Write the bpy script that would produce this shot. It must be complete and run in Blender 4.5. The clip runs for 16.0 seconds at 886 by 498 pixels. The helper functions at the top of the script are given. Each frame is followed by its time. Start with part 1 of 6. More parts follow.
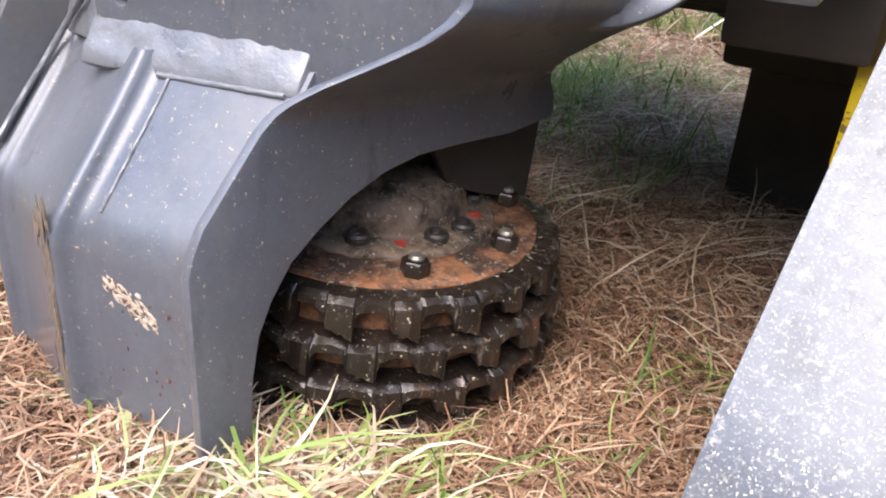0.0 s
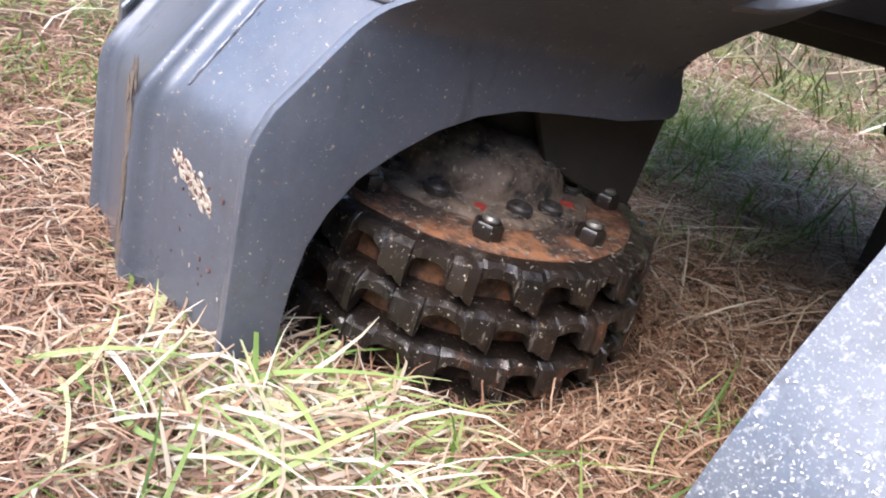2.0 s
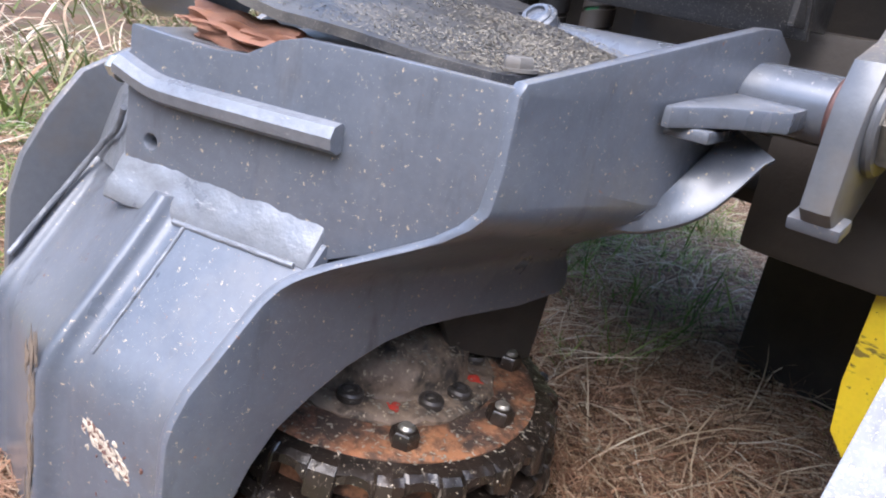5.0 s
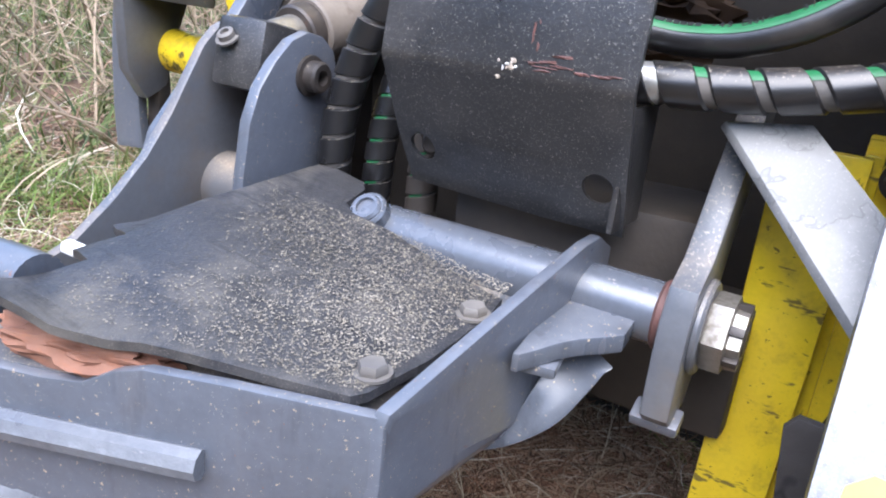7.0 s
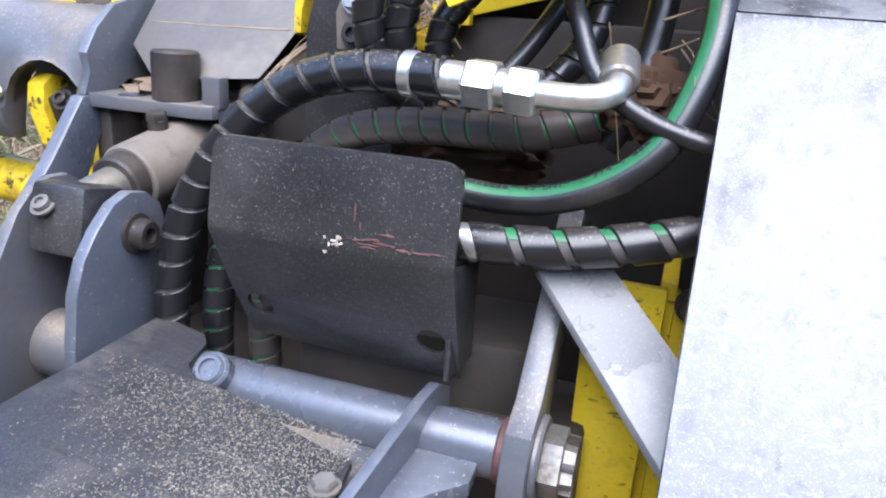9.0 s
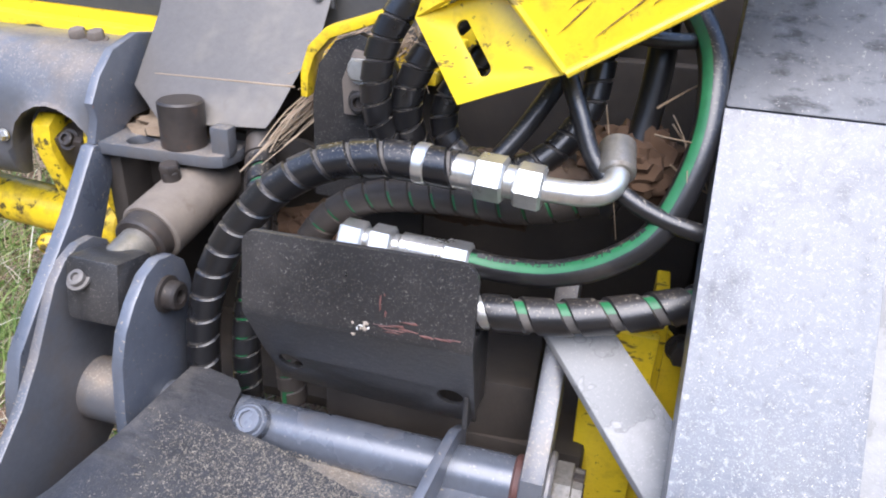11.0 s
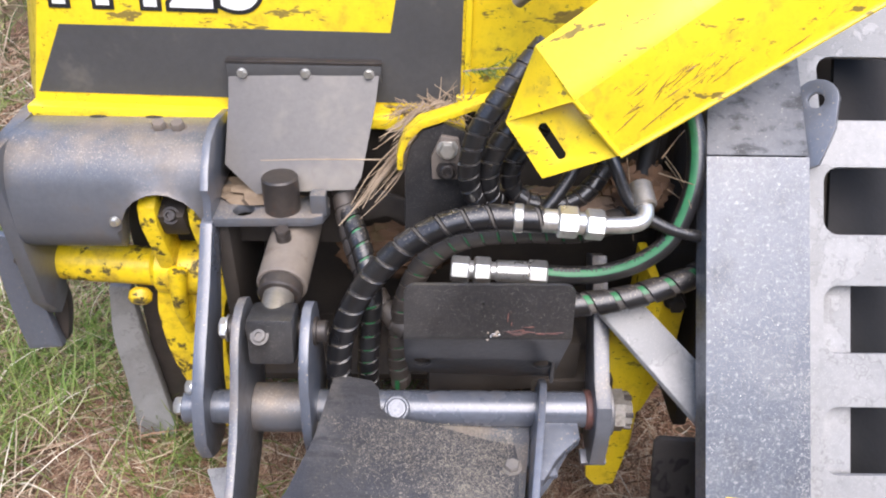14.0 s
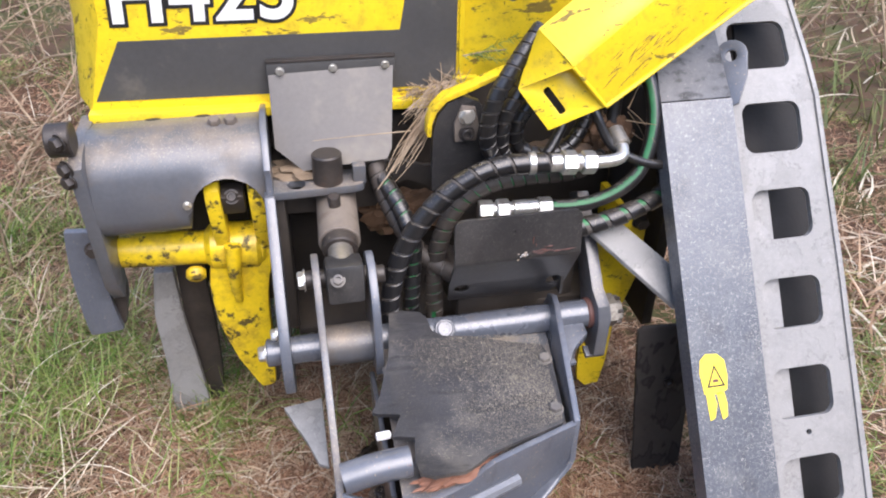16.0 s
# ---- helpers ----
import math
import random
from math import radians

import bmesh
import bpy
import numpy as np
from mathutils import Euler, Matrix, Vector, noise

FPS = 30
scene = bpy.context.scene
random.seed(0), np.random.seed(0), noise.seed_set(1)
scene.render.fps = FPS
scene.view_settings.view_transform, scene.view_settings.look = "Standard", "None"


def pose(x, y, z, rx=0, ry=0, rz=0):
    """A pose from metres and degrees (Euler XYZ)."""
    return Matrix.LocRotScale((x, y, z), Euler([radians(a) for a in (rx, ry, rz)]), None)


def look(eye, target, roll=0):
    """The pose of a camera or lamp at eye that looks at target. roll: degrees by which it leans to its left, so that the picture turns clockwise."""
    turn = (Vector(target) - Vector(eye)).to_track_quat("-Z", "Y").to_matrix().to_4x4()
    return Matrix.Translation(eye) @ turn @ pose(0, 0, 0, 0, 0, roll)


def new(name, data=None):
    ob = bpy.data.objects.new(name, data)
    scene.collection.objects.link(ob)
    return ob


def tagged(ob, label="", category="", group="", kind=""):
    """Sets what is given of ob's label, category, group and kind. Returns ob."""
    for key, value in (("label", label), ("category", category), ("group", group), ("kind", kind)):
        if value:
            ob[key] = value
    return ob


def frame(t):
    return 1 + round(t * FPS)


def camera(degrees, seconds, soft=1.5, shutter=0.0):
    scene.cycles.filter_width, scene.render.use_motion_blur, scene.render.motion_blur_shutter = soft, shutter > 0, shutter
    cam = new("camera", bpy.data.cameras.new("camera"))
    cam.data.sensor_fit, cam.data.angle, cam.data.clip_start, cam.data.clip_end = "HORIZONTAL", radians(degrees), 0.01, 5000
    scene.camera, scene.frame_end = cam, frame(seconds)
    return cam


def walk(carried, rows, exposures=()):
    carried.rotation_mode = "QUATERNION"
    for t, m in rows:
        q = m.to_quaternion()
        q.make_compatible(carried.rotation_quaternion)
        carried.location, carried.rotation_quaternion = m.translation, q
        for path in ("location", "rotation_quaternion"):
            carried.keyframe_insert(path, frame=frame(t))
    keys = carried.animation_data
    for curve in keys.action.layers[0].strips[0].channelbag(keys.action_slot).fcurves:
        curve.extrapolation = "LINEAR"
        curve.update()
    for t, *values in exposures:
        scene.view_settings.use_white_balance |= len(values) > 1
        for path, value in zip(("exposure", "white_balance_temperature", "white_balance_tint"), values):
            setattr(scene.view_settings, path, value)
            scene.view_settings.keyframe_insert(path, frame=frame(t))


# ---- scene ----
# camera: carried by hand, first low beside the feed roller, then up and back round the head
PATH = [
    (0, (0.625, -0.782, 0.536), (-0.552, 0.613, -0.281), 4.1),
    (0.5, (0.634, -0.755, 0.512), (-0.633, 0.578, -0.275), 5.7),
    (1, (0.634, -0.743, 0.497), (-0.679, 0.559, -0.264), 10.8),
    (1.5, (0.644, -0.733, 0.476), (-0.712, 0.526, -0.283), 14.1),
    (2, (0.651, -0.731, 0.436), (-0.759, 0.474, -0.313), 14.8),
    (2.5, (0.665, -0.732, 0.406), (-0.784, 0.453, -0.298), 12.2),
    (3, (0.669, -0.735, 0.388), (-0.787, 0.476, -0.254), 8.2),
    (3.5, (0.676, -0.741, 0.412), (-0.771, 0.477, -0.236), 8.9),
    (4, (0.66, -0.757, 0.464), (-0.758, 0.498, -0.178), 8.9),
    (4.5, (0.634, -0.76, 0.531), (-0.715, 0.588, -0.073), 8.5),
    (4.7, (0.618, -0.756, 0.565), (-0.705, 0.622, -0.028), 9.6),
    (6.8, (0.499, -0.717, 0.885), (-0.433, 0.903, 0.175), 7.1),
    (7, (0.494, -0.714, 0.9), (-0.402, 0.932, 0.202), 6.0),
    (7.5, (0.493, -0.709, 0.936), (-0.315, 0.969, 0.206), 5.6),
    (8, (0.489, -0.711, 0.972), (-0.264, 1.008, 0.282), 4.7),
    (8.5, (0.496, -0.705, 1.016), (-0.175, 1.05, 0.329), 4.0),
    (9, (0.496, -0.689, 1.069), (-0.073, 1.113, 0.415), 3.8),
    (9.5, (0.49, -0.685, 1.104), (-0.063, 1.129, 0.467), 3.1),
    (9.7, (0.488, -0.682, 1.117), (-0.037, 1.136, 0.469), 3.2),
    (11.8, (0.397, -0.727, 1.459), (-0.01, 0.847, 0.295), 2.1),
    (12, (0.389, -0.771, 1.501), (0.023, 0.782, 0.295), 3.2),
    (12.5, (0.367, -0.862, 1.573), (0.153, 0.72, 0.368), 3.3),
    (13, (0.269, -0.916, 1.62), (0.0, 0.693, 0.463), 2.8),
    (13.5, (0.159, -0.939, 1.644), (0.087, 0.732, 0.547), 0.9),
    (14, (0.068, -0.978, 1.653), (0.087, 0.663, 0.511), 1.0),
    (14.5, (-0.005, -1.066, 1.678), (0.107, 0.574, 0.54), 0.6),
    (15, (-0.135, -1.19, 1.712), (0.136, 0.418, 0.554), 0.4),
    (15.5, (-0.231, -1.273, 1.744), (0.111, 0.343, 0.617), 0.8),
    (16, (-0.282, -1.292, 1.751), (0.062, 0.317, 0.615), 0.7),
]
cam = camera(60.4, 16.0, soft=2.0)
EXPOSURES = [(0.0, 2.26, 6950, 16), (2.5, 2.3, 6350, 15), (4.7, 2.4, 6350, 15), (7.0, 2.38, 6050, 14), (9.7, 2.04, 5900, 15), (12.0, 1.95, 6480, 16), (16.0, 1.76, 6660, 17)]
walk(cam, [(t, look(eye, target, roll)) for t, eye, target, roll in PATH], EXPOSURES)

# ---- light: bright overcast day ----
world = bpy.data.worlds.new("overcast_sky")
scene.world = world
world.use_nodes = True
wn = world.node_tree.nodes
sky = wn.new("ShaderNodeTexSky")
sky.sky_type = "NISHITA"
sky.sun_disc = False
sky.sun_elevation, sky.sun_rotation = radians(57), radians(162)
sky.dust_density, sky.air_density, sky.ozone_density = 1.2, 1.0, 1.0
wn["Background"].inputs["Strength"].default_value = 0.15
world.node_tree.links.new(sky.outputs[0], wn["Background"].inputs["Color"])
sun = new("sun", bpy.data.lights.new("sun", "SUN"))
sun.data.energy, sun.data.angle, sun.data.color = 1.6, radians(60), (1.0, 0.98, 0.95)
sun.matrix_world = look((0.85, -2.6, 4.2), (0, 0, 0))


# ---- materials ----
def ramp(nt, fac, stops):
    r = nt.nodes.new("ShaderNodeValToRGB")
    while len(r.color_ramp.elements) < len(stops):
        r.color_ramp.elements.new(0.5)
    for e, (p, c) in zip(r.color_ramp.elements, stops):
        e.position, e.color = p, (*c, 1) if len(c) == 3 else c
    nt.links.new(fac, r.inputs[0])
    return r.outputs[0]


def noise_tex(nt, co, scale, detail=4, rough=0.6, stretch=None):
    n = nt.nodes.new("ShaderNodeTexNoise")
    n.inputs["Scale"].default_value, n.inputs["Detail"].default_value, n.inputs["Roughness"].default_value = scale, detail, rough
    if stretch:
        m = nt.nodes.new("ShaderNodeMapping")
        m.inputs["Scale"].default_value = stretch
        nt.links.new(co, m.inputs[0])
        co = m.outputs[0]
    nt.links.new(co, n.inputs["Vector"])
    return n.outputs["Fac"]


def mix(nt, fac, a, b, mode="MIX"):
    m = nt.nodes.new("ShaderNodeMix")
    m.data_type, m.blend_type = "RGBA", mode
    for s, v in ((m.inputs[0], fac), (m.inputs[6], a), (m.inputs[7], b)):
        if isinstance(v, bpy.types.NodeSocket):
            nt.links.new(v, s)
        elif isinstance(v, (int, float)):
            s.default_value = v
        else:
            s.default_value = (*v, 1)
    return m.outputs[2]


def surface(name, col, col2, rough=0.5, metal=0.0, scale=6.0, grain=60.0, bump=0.15, layers=(), coat=0.0, spread=0.12, vary=0.0):
    """Base colour between col and col2 by a broad noise, fine grain, then layers of (colour, scale, low, high, strength, stretch, up)."""
    m = bpy.data.materials.new(name)
    m.use_nodes = True
    nt = m.node_tree
    b = nt.nodes["Principled BSDF"]
    co = nt.nodes.new("ShaderNodeTexCoord").outputs["Object"]
    broad = noise_tex(nt, co, scale, 5, 0.65)
    c = mix(nt, ramp(nt, broad, [(0.3, (0, 0, 0)), (0.7, (1, 1, 1))]), col, col2)
    fine = noise_tex(nt, co, grain, 3, 0.7)
    c = mix(nt, 0.35, c, ramp(nt, fine, [(0.25, (0.45, 0.45, 0.45)), (0.8, (1.0, 1.0, 1.0))]), "MULTIPLY")
    rg = nt.nodes.new("ShaderNodeMapRange")
    rg.inputs["To Min"].default_value, rg.inputs["To Max"].default_value = max(rough - spread, 0.05), min(rough + spread, 1)
    nt.links.new(broad, rg.inputs["Value"])
    rr = rg.outputs[0]
    for colour, sc, lo, hi, strength, stretch, up in layers:
        f = ramp(nt, noise_tex(nt, co, sc, 4, 0.7, stretch), [(lo, (0, 0, 0)), (hi, (strength,) * 3)])
        if up:
            g = nt.nodes.new("ShaderNodeNewGeometry").outputs["Normal"]
            sep = nt.nodes.new("ShaderNodeSeparateXYZ")
            nt.links.new(g, sep.inputs[0])
            f = mix(nt, 1.0, f, ramp(nt, sep.outputs[2], [(0.3, (0, 0, 0)), (0.8, (1, 1, 1))]), "MULTIPLY")
        c = mix(nt, f, c, colour)
        keep = nt.nodes.new("ShaderNodeMix")
        nt.links.new(f, keep.inputs[0])
        nt.links.new(rr, keep.inputs[2])
        keep.inputs[3].default_value = 0.85
        rr = keep.outputs[0]
    if vary:
        isl = nt.nodes.new("ShaderNodeNewGeometry").outputs["Random Per Island"]
        c = mix(nt, vary, c, ramp(nt, isl, [(0.0, (0.35, 0.35, 0.35)), (1.0, (1, 1, 1))]), "MULTIPLY")
    nt.links.new(c, b.inputs["Base Color"])
    nt.links.new(rr, b.inputs["Roughness"])
    b.inputs["Metallic"].default_value = metal
    b.inputs["Coat Weight"].default_value = coat
    b.inputs["Coat Roughness"].default_value = 0.24
    bp = nt.nodes.new("ShaderNodeBump")
    bp.inputs["Strength"].default_value, bp.inputs["Distance"].default_value = bump, 0.002
    nt.links.new(fine, bp.inputs["Height"])
    nt.links.new(bp.outputs[0], b.inputs["Normal"])
    return m


def blades(name, stops, rough=0.7, clear=0.25):
    """Grass, straw and needles: a colour for each blade, a little light through it."""
    m = bpy.data.materials.new(name)
    m.use_nodes = True
    nt = m.node_tree
    b = nt.nodes["Principled BSDF"]
    isl = nt.nodes.new("ShaderNodeNewGeometry").outputs["Random Per Island"]
    c = ramp(nt, isl, stops)
    co = nt.nodes.new("ShaderNodeTexCoord").outputs["Object"]
    c = mix(nt, 0.5, c, ramp(nt, noise_tex(nt, co, 3.0, 3), [(0.3, (0.5, 0.48, 0.45)), (0.7, (1.1, 1.1, 1.05))]), "MULTIPLY")
    nt.links.new(c, b.inputs["Base Color"])
    b.inputs["Roughness"].default_value = rough
    tr = nt.nodes.new("ShaderNodeBsdfTranslucent")
    nt.links.new(c, tr.inputs[0])
    ms = nt.nodes.new("ShaderNodeMixShader")
    ms.inputs[0].default_value = clear
    nt.links.new(b.outputs[0], ms.inputs[1])
    nt.links.new(tr.outputs[0], ms.inputs[2])
    nt.links.new(ms.outputs[0], nt.nodes["Material Output"].inputs[0])
    return m


TAN, MUD, RUST, WHITE = (0.42, 0.36, 0.27), (0.07, 0.045, 0.025), (0.22, 0.075, 0.025), (0.75, 0.68, 0.6)
# First layer pales upward faces: dust, and sky sheen held in the colour.
grey_paint = surface("grey_paint", (0.073, 0.083, 0.102), (0.108, 0.119, 0.142), 0.3, 0.0, 4, 90, 0.12,
                     [((0.22, 0.225, 0.24), 6, 0.4, 0.75, 0.5, (1, 1, 0.6), True), (MUD, 9, 0.58, 0.75, 0.3, None, False), ((0.2, 0.17, 0.14), 5, 0.55, 0.8, 0.2, (3, 3, 0.5), False), ((0.42, 0.33, 0.22), 170, 0.65, 0.668, 0.85, None, False), ((0.55, 0.5, 0.42), 420, 0.67, 0.69, 0.45, None, False), ((0.25, 0.25, 0.27), 60, 0.68, 0.72, 0.4, (1, 1, 8), False), (RUST, 75, 0.69, 0.72, 0.6, None, False), ((0.03, 0.03, 0.033), 20, 0.6, 0.75, 0.5, (1, 1, 0.25), False)], coat=0.5)
grey_dusty = surface("dusty_grey_paint", (0.08, 0.086, 0.098), (0.115, 0.118, 0.125), 0.34, 0.0, 5, 90, 0.2,
                     [((0.26, 0.2, 0.14), 7, 0.42, 0.72, 0.75, None, True), (TAN, 300, 0.57, 0.64, 0.65, None, True), ((0.11, 0.085, 0.06), 8, 0.5, 0.75, 0.6, None, False)], coat=0.3)
beam_paint = surface("sawdust_covered_grey_paint", (0.062, 0.072, 0.09), (0.1, 0.112, 0.13), 0.31, 0.0, 4, 70, 0.2,
                     [((0.03, 0.03, 0.032), 7, 0.54, 0.72, 0.55, (2, 1, 1), False), ((0.34, 0.33, 0.3), 6, 0.5, 0.8, 0.3, None, False), ((0.03, 0.031, 0.034), 60, 0.56, 0.68, 0.42, (2, 1, 1), False), ((0.55, 0.53, 0.49), 560, 0.585, 0.64, 0.55, None, False), ((0.5, 0.48, 0.44), 130, 0.55, 0.68, 0.42, None, False)], coat=0.35)
beam_grime = surface("black_grime_over_grey_paint", (0.06, 0.062, 0.068), (0.12, 0.125, 0.135), 0.5, 0.0, 9, 80, 0.5,
                     [((0.012, 0.012, 0.012), 22, 0.5, 0.64, 0.7, (1, 2, 2), False), ((0.3, 0.28, 0.25), 240, 0.62, 0.68, 0.6, None, False)], coat=0.1)
slot_paint = surface("worn_grey_paint", (0.2, 0.2, 0.195), (0.29, 0.285, 0.275), 0.45, 0.1, 5, 70, 0.3,
                     [((0.06, 0.058, 0.055), 7, 0.5, 0.506, 0.28, None, False), ((0.245, 0.243, 0.235), 7, 0.512, 0.518, 1.0, None, False), ((0.12, 0.115, 0.105), 5, 0.55, 0.8, 0.5, None, False), ((0.5, 0.48, 0.44), 480, 0.6, 0.66, 0.6, None, False)])
weld_paint = surface("ground_down_weld_paint", (0.12, 0.128, 0.145), (0.19, 0.2, 0.215), 0.3, 0.1, 9, 90, 0.5, [((0.09, 0.095, 0.11), 14, 0.5, 0.7, 0.7, None, False), ((0.45, 0.44, 0.43), 40, 0.62, 0.74, 0.5, (0.4, 2, 2), False)], coat=0.4)
dull_zinc = surface("dull_oily_zinc", (0.24, 0.22, 0.19), (0.4, 0.37, 0.32), 0.4, 0.7, 25, 120, 0.3, [(MUD, 24, 0.5, 0.68, 0.7, None, False)])
steel_tube = surface("satin_grey_tube_paint", (0.085, 0.095, 0.115), (0.12, 0.13, 0.15), 0.27, 0.1, 5, 80, 0.1,
                     [(MUD, 12, 0.62, 0.75, 0.5, None, False), ((0.3, 0.27, 0.22), 200, 0.63, 0.68, 0.6, None, True), ((0.2, 0.17, 0.14), 6, 0.55, 0.8, 0.4, None, True)], coat=0.5)
bright_steel = surface("bright_zinc_steel", (0.62, 0.6, 0.55), (0.78, 0.77, 0.73), 0.3, 0.85, 20, 120, 0.1, [(MUD, 30, 0.62, 0.72, 0.5, None, False)])
dark_steel = surface("oily_dark_steel", (0.03, 0.028, 0.027), (0.075, 0.06, 0.05), 0.45, 0.3, 12, 90, 0.3, [(RUST, 14, 0.62, 0.75, 0.4, None, False), (TAN, 120, 0.66, 0.7, 0.5, None, True)])
black_paint = surface("black_paint", (0.018, 0.018, 0.019), (0.034, 0.033, 0.033), 0.32, 0.0, 6, 100, 0.3,
                      [((0.5, 0.46, 0.4), 520, 0.6, 0.66, 0.4, None, False), ((0.1, 0.09, 0.08), 7, 0.5, 0.78, 0.3, None, False)], coat=0.3)
# Near black: grime, plus the shade of the open recesses.
frame_paint = surface("grimy_shade_dark_steel", (0.02, 0.017, 0.015), (0.05, 0.04, 0.031), 0.65, 0.0, 7, 60, 0.4, [((0.1, 0.07, 0.045), 6, 0.5, 0.75, 0.4, None, True)])
dirty_cylinder = surface("dusty_brown_cylinder_paint", (0.12, 0.10, 0.085), (0.2, 0.165, 0.13), 0.65, 0.0, 8, 70, 0.3, [(MUD, 14, 0.6, 0.72, 0.6, None, False)])
yellow_paint = surface("scuffed_yellow_paint", (0.82, 0.58, 0.015), (0.9, 0.68, 0.03), 0.33, 0.0, 3, 60, 0.06,
                       [((0.3, 0.2, 0.02), 30, 0.52, 0.72, 0.6, None, False), (MUD, 9, 0.6, 0.63, 0.8, (1.0, 5, 3.2), False), ((0.1, 0.06, 0.02), 90, 0.64, 0.68, 0.8, None, False)], coat=0.3)
yellow_worn = surface("oily_worn_yellow_paint", (0.75, 0.52, 0.01), (0.85, 0.62, 0.02), 0.34, 0.0, 3, 60, 0.1,
                      [((0.28, 0.17, 0.02), 26, 0.45, 0.7, 0.7, None, False), ((0.02, 0.015, 0.01), 22, 0.56, 0.62, 0.9, None, False), (MUD, 7, 0.62, 0.75, 0.5, None, False)], coat=0.2)
decal_grey = surface("dark_grey_decal", (0.055, 0.055, 0.055), (0.075, 0.073, 0.07), 0.5, 0, 4, 80, 0.05, [(TAN, 8, 0.6, 0.85, 0.2, None, False)])
decal_white = surface("white_decal", (0.75, 0.75, 0.72), (0.85, 0.85, 0.83), 0.5, 0, 8, 60, 0.05, [((0.3, 0.27, 0.2), 40, 0.62, 0.68, 0.6, None, False)])
decal_black = surface("black_decal", (0.012, 0.012, 0.012), (0.02, 0.02, 0.02), 0.45)
flap_steel = surface("dusty_flap_steel", (0.10, 0.092, 0.085), (0.14, 0.13, 0.12), 0.6, 0, 3, 90, 0.15, [(TAN, 4, 0.5, 0.8, 0.35, None, False), (MUD, 9, 0.62, 0.75, 0.3, None, False)])
rubber = surface("sawdust_covered_rubber", (0.018, 0.018, 0.02), (0.042, 0.042, 0.046), 0.42, 0, 5, 160, 0.5,
                 [((0.3, 0.27, 0.22), 700, 0.585, 0.65, 0.5, None, False), ((0.015, 0.015, 0.016), 9, 0.55, 0.62, 0.6, (0.3, 2, 1), False), ((0.2, 0.18, 0.15), 7, 0.5, 0.75, 0.4, None, False)])
# Near black, standing in for the shade inside the beam's slots.
slot_shade = surface("slot_shade_black", (0.008, 0.008, 0.008), (0.02, 0.018, 0.017), 0.8, 0, 6, 60, 0.4)
cracked_rubber = surface("cracked_black_rubber", (0.03, 0.026, 0.024), (0.055, 0.048, 0.042), 0.75, 0, 6, 60, 0.5, [((0.006, 0.005, 0.005), 5, 0.5, 0.515, 0.8, (1, 1, 0.5), False), ((0.03, 0.026, 0.024), 5, 0.52, 0.535, 1.0, (1, 1, 0.5), False)])
hose_rubber = surface("black_hose_rubber", (0.009, 0.009, 0.01), (0.018, 0.017, 0.017), 0.34, 0, 9, 90, 0.15, [((0.13, 0.11, 0.085), 10, 0.58, 0.82, 0.3, None, False), (TAN, 240, 0.57, 0.64, 0.5, None, True)], coat=0.25)
hose_wrap = surface("black_spiral_plastic", (0.008, 0.008, 0.009), (0.017, 0.016, 0.016), 0.3, 0, 8, 80, 0.1, [((0.14, 0.11, 0.085), 9, 0.5, 0.8, 0.3, None, True), (TAN, 260, 0.57, 0.64, 0.5, None, True)], coat=0.25)
hose_under = surface("dusty_hose_in_the_gaps", (0.05, 0.046, 0.042), (0.13, 0.115, 0.1), 0.7, 0, 30, 90, 0.2)
hose_wrap_dusty = surface("dusty_spiral_plastic", (0.03, 0.025, 0.021), (0.065, 0.052, 0.042), 0.55, 0, 8, 80, 0.15, [((0.22, 0.17, 0.12), 9, 0.5, 0.8, 0.5, None, True)])
hose_green = surface("green_hose_print", (0.01, 0.1, 0.035), (0.02, 0.16, 0.055), 0.45, 0, 20, 90, 0.05)
# The last layer's pale specks stand in for glints on the oily teeth.
roller_steel = surface("oily_roller_steel", (0.008, 0.007, 0.006), (0.032, 0.021, 0.015), 0.34, 0.2, 18, 70, 1.0,
                       [(RUST, 13, 0.6, 0.74, 0.5, None, False), ((0.3, 0.25, 0.2), 70, 0.6, 0.7, 0.55, (2, 2, 0.2), False), ((0.5, 0.33, 0.15), 38, 0.7, 0.73, 0.6, (1.5, 1.5, 0.6), False), ((0.6, 0.52, 0.4), 210, 0.645, 0.665, 0.85, None, False)], coat=0.5)
roller_rust = surface("rust_brown_roller_plate", (0.2, 0.08, 0.04), (0.4, 0.18, 0.085), 0.42, 0.1, 10, 60, 0.8,
                      [((0.025, 0.018, 0.014), 14, 0.42, 0.58, 0.95, None, False), ((0.05, 0.03, 0.02), 45, 0.46, 0.62, 0.8, None, False), ((0.4, 0.32, 0.22), 230, 0.62, 0.66, 0.7, None, True), ((0.5, 0.4, 0.28), 120, 0.68, 0.71, 0.7, None, False)])
roller_hub = surface("grimy_roller_hub", (0.11, 0.074, 0.052), (0.28, 0.2, 0.135), 0.7, 0.1, 14, 60, 1.0,
                     [((0.012, 0.01, 0.009), 13, 0.46, 0.6, 0.9, None, False), ((0.45, 0.36, 0.25), 130, 0.6, 0.66, 0.75, None, False)])
red_mark = surface("red_paint_mark", (0.5, 0.04, 0.02), (0.35, 0.03, 0.02), 0.6)
scuff_pale = surface("bare_scraped_metal", (0.5, 0.43, 0.34), (0.35, 0.29, 0.23), 0.6, 0.1, 30, 90, 0.4)
scuff_red = surface("scraped_primer", (0.16, 0.065, 0.05), (0.08, 0.045, 0.04), 0.6, 0.1, 30, 90, 0.4)
scuff_brown = surface("brown_scraped_paint", (0.3, 0.16, 0.025), (0.12, 0.06, 0.015), 0.6, 0.0, 40, 90, 0.3)
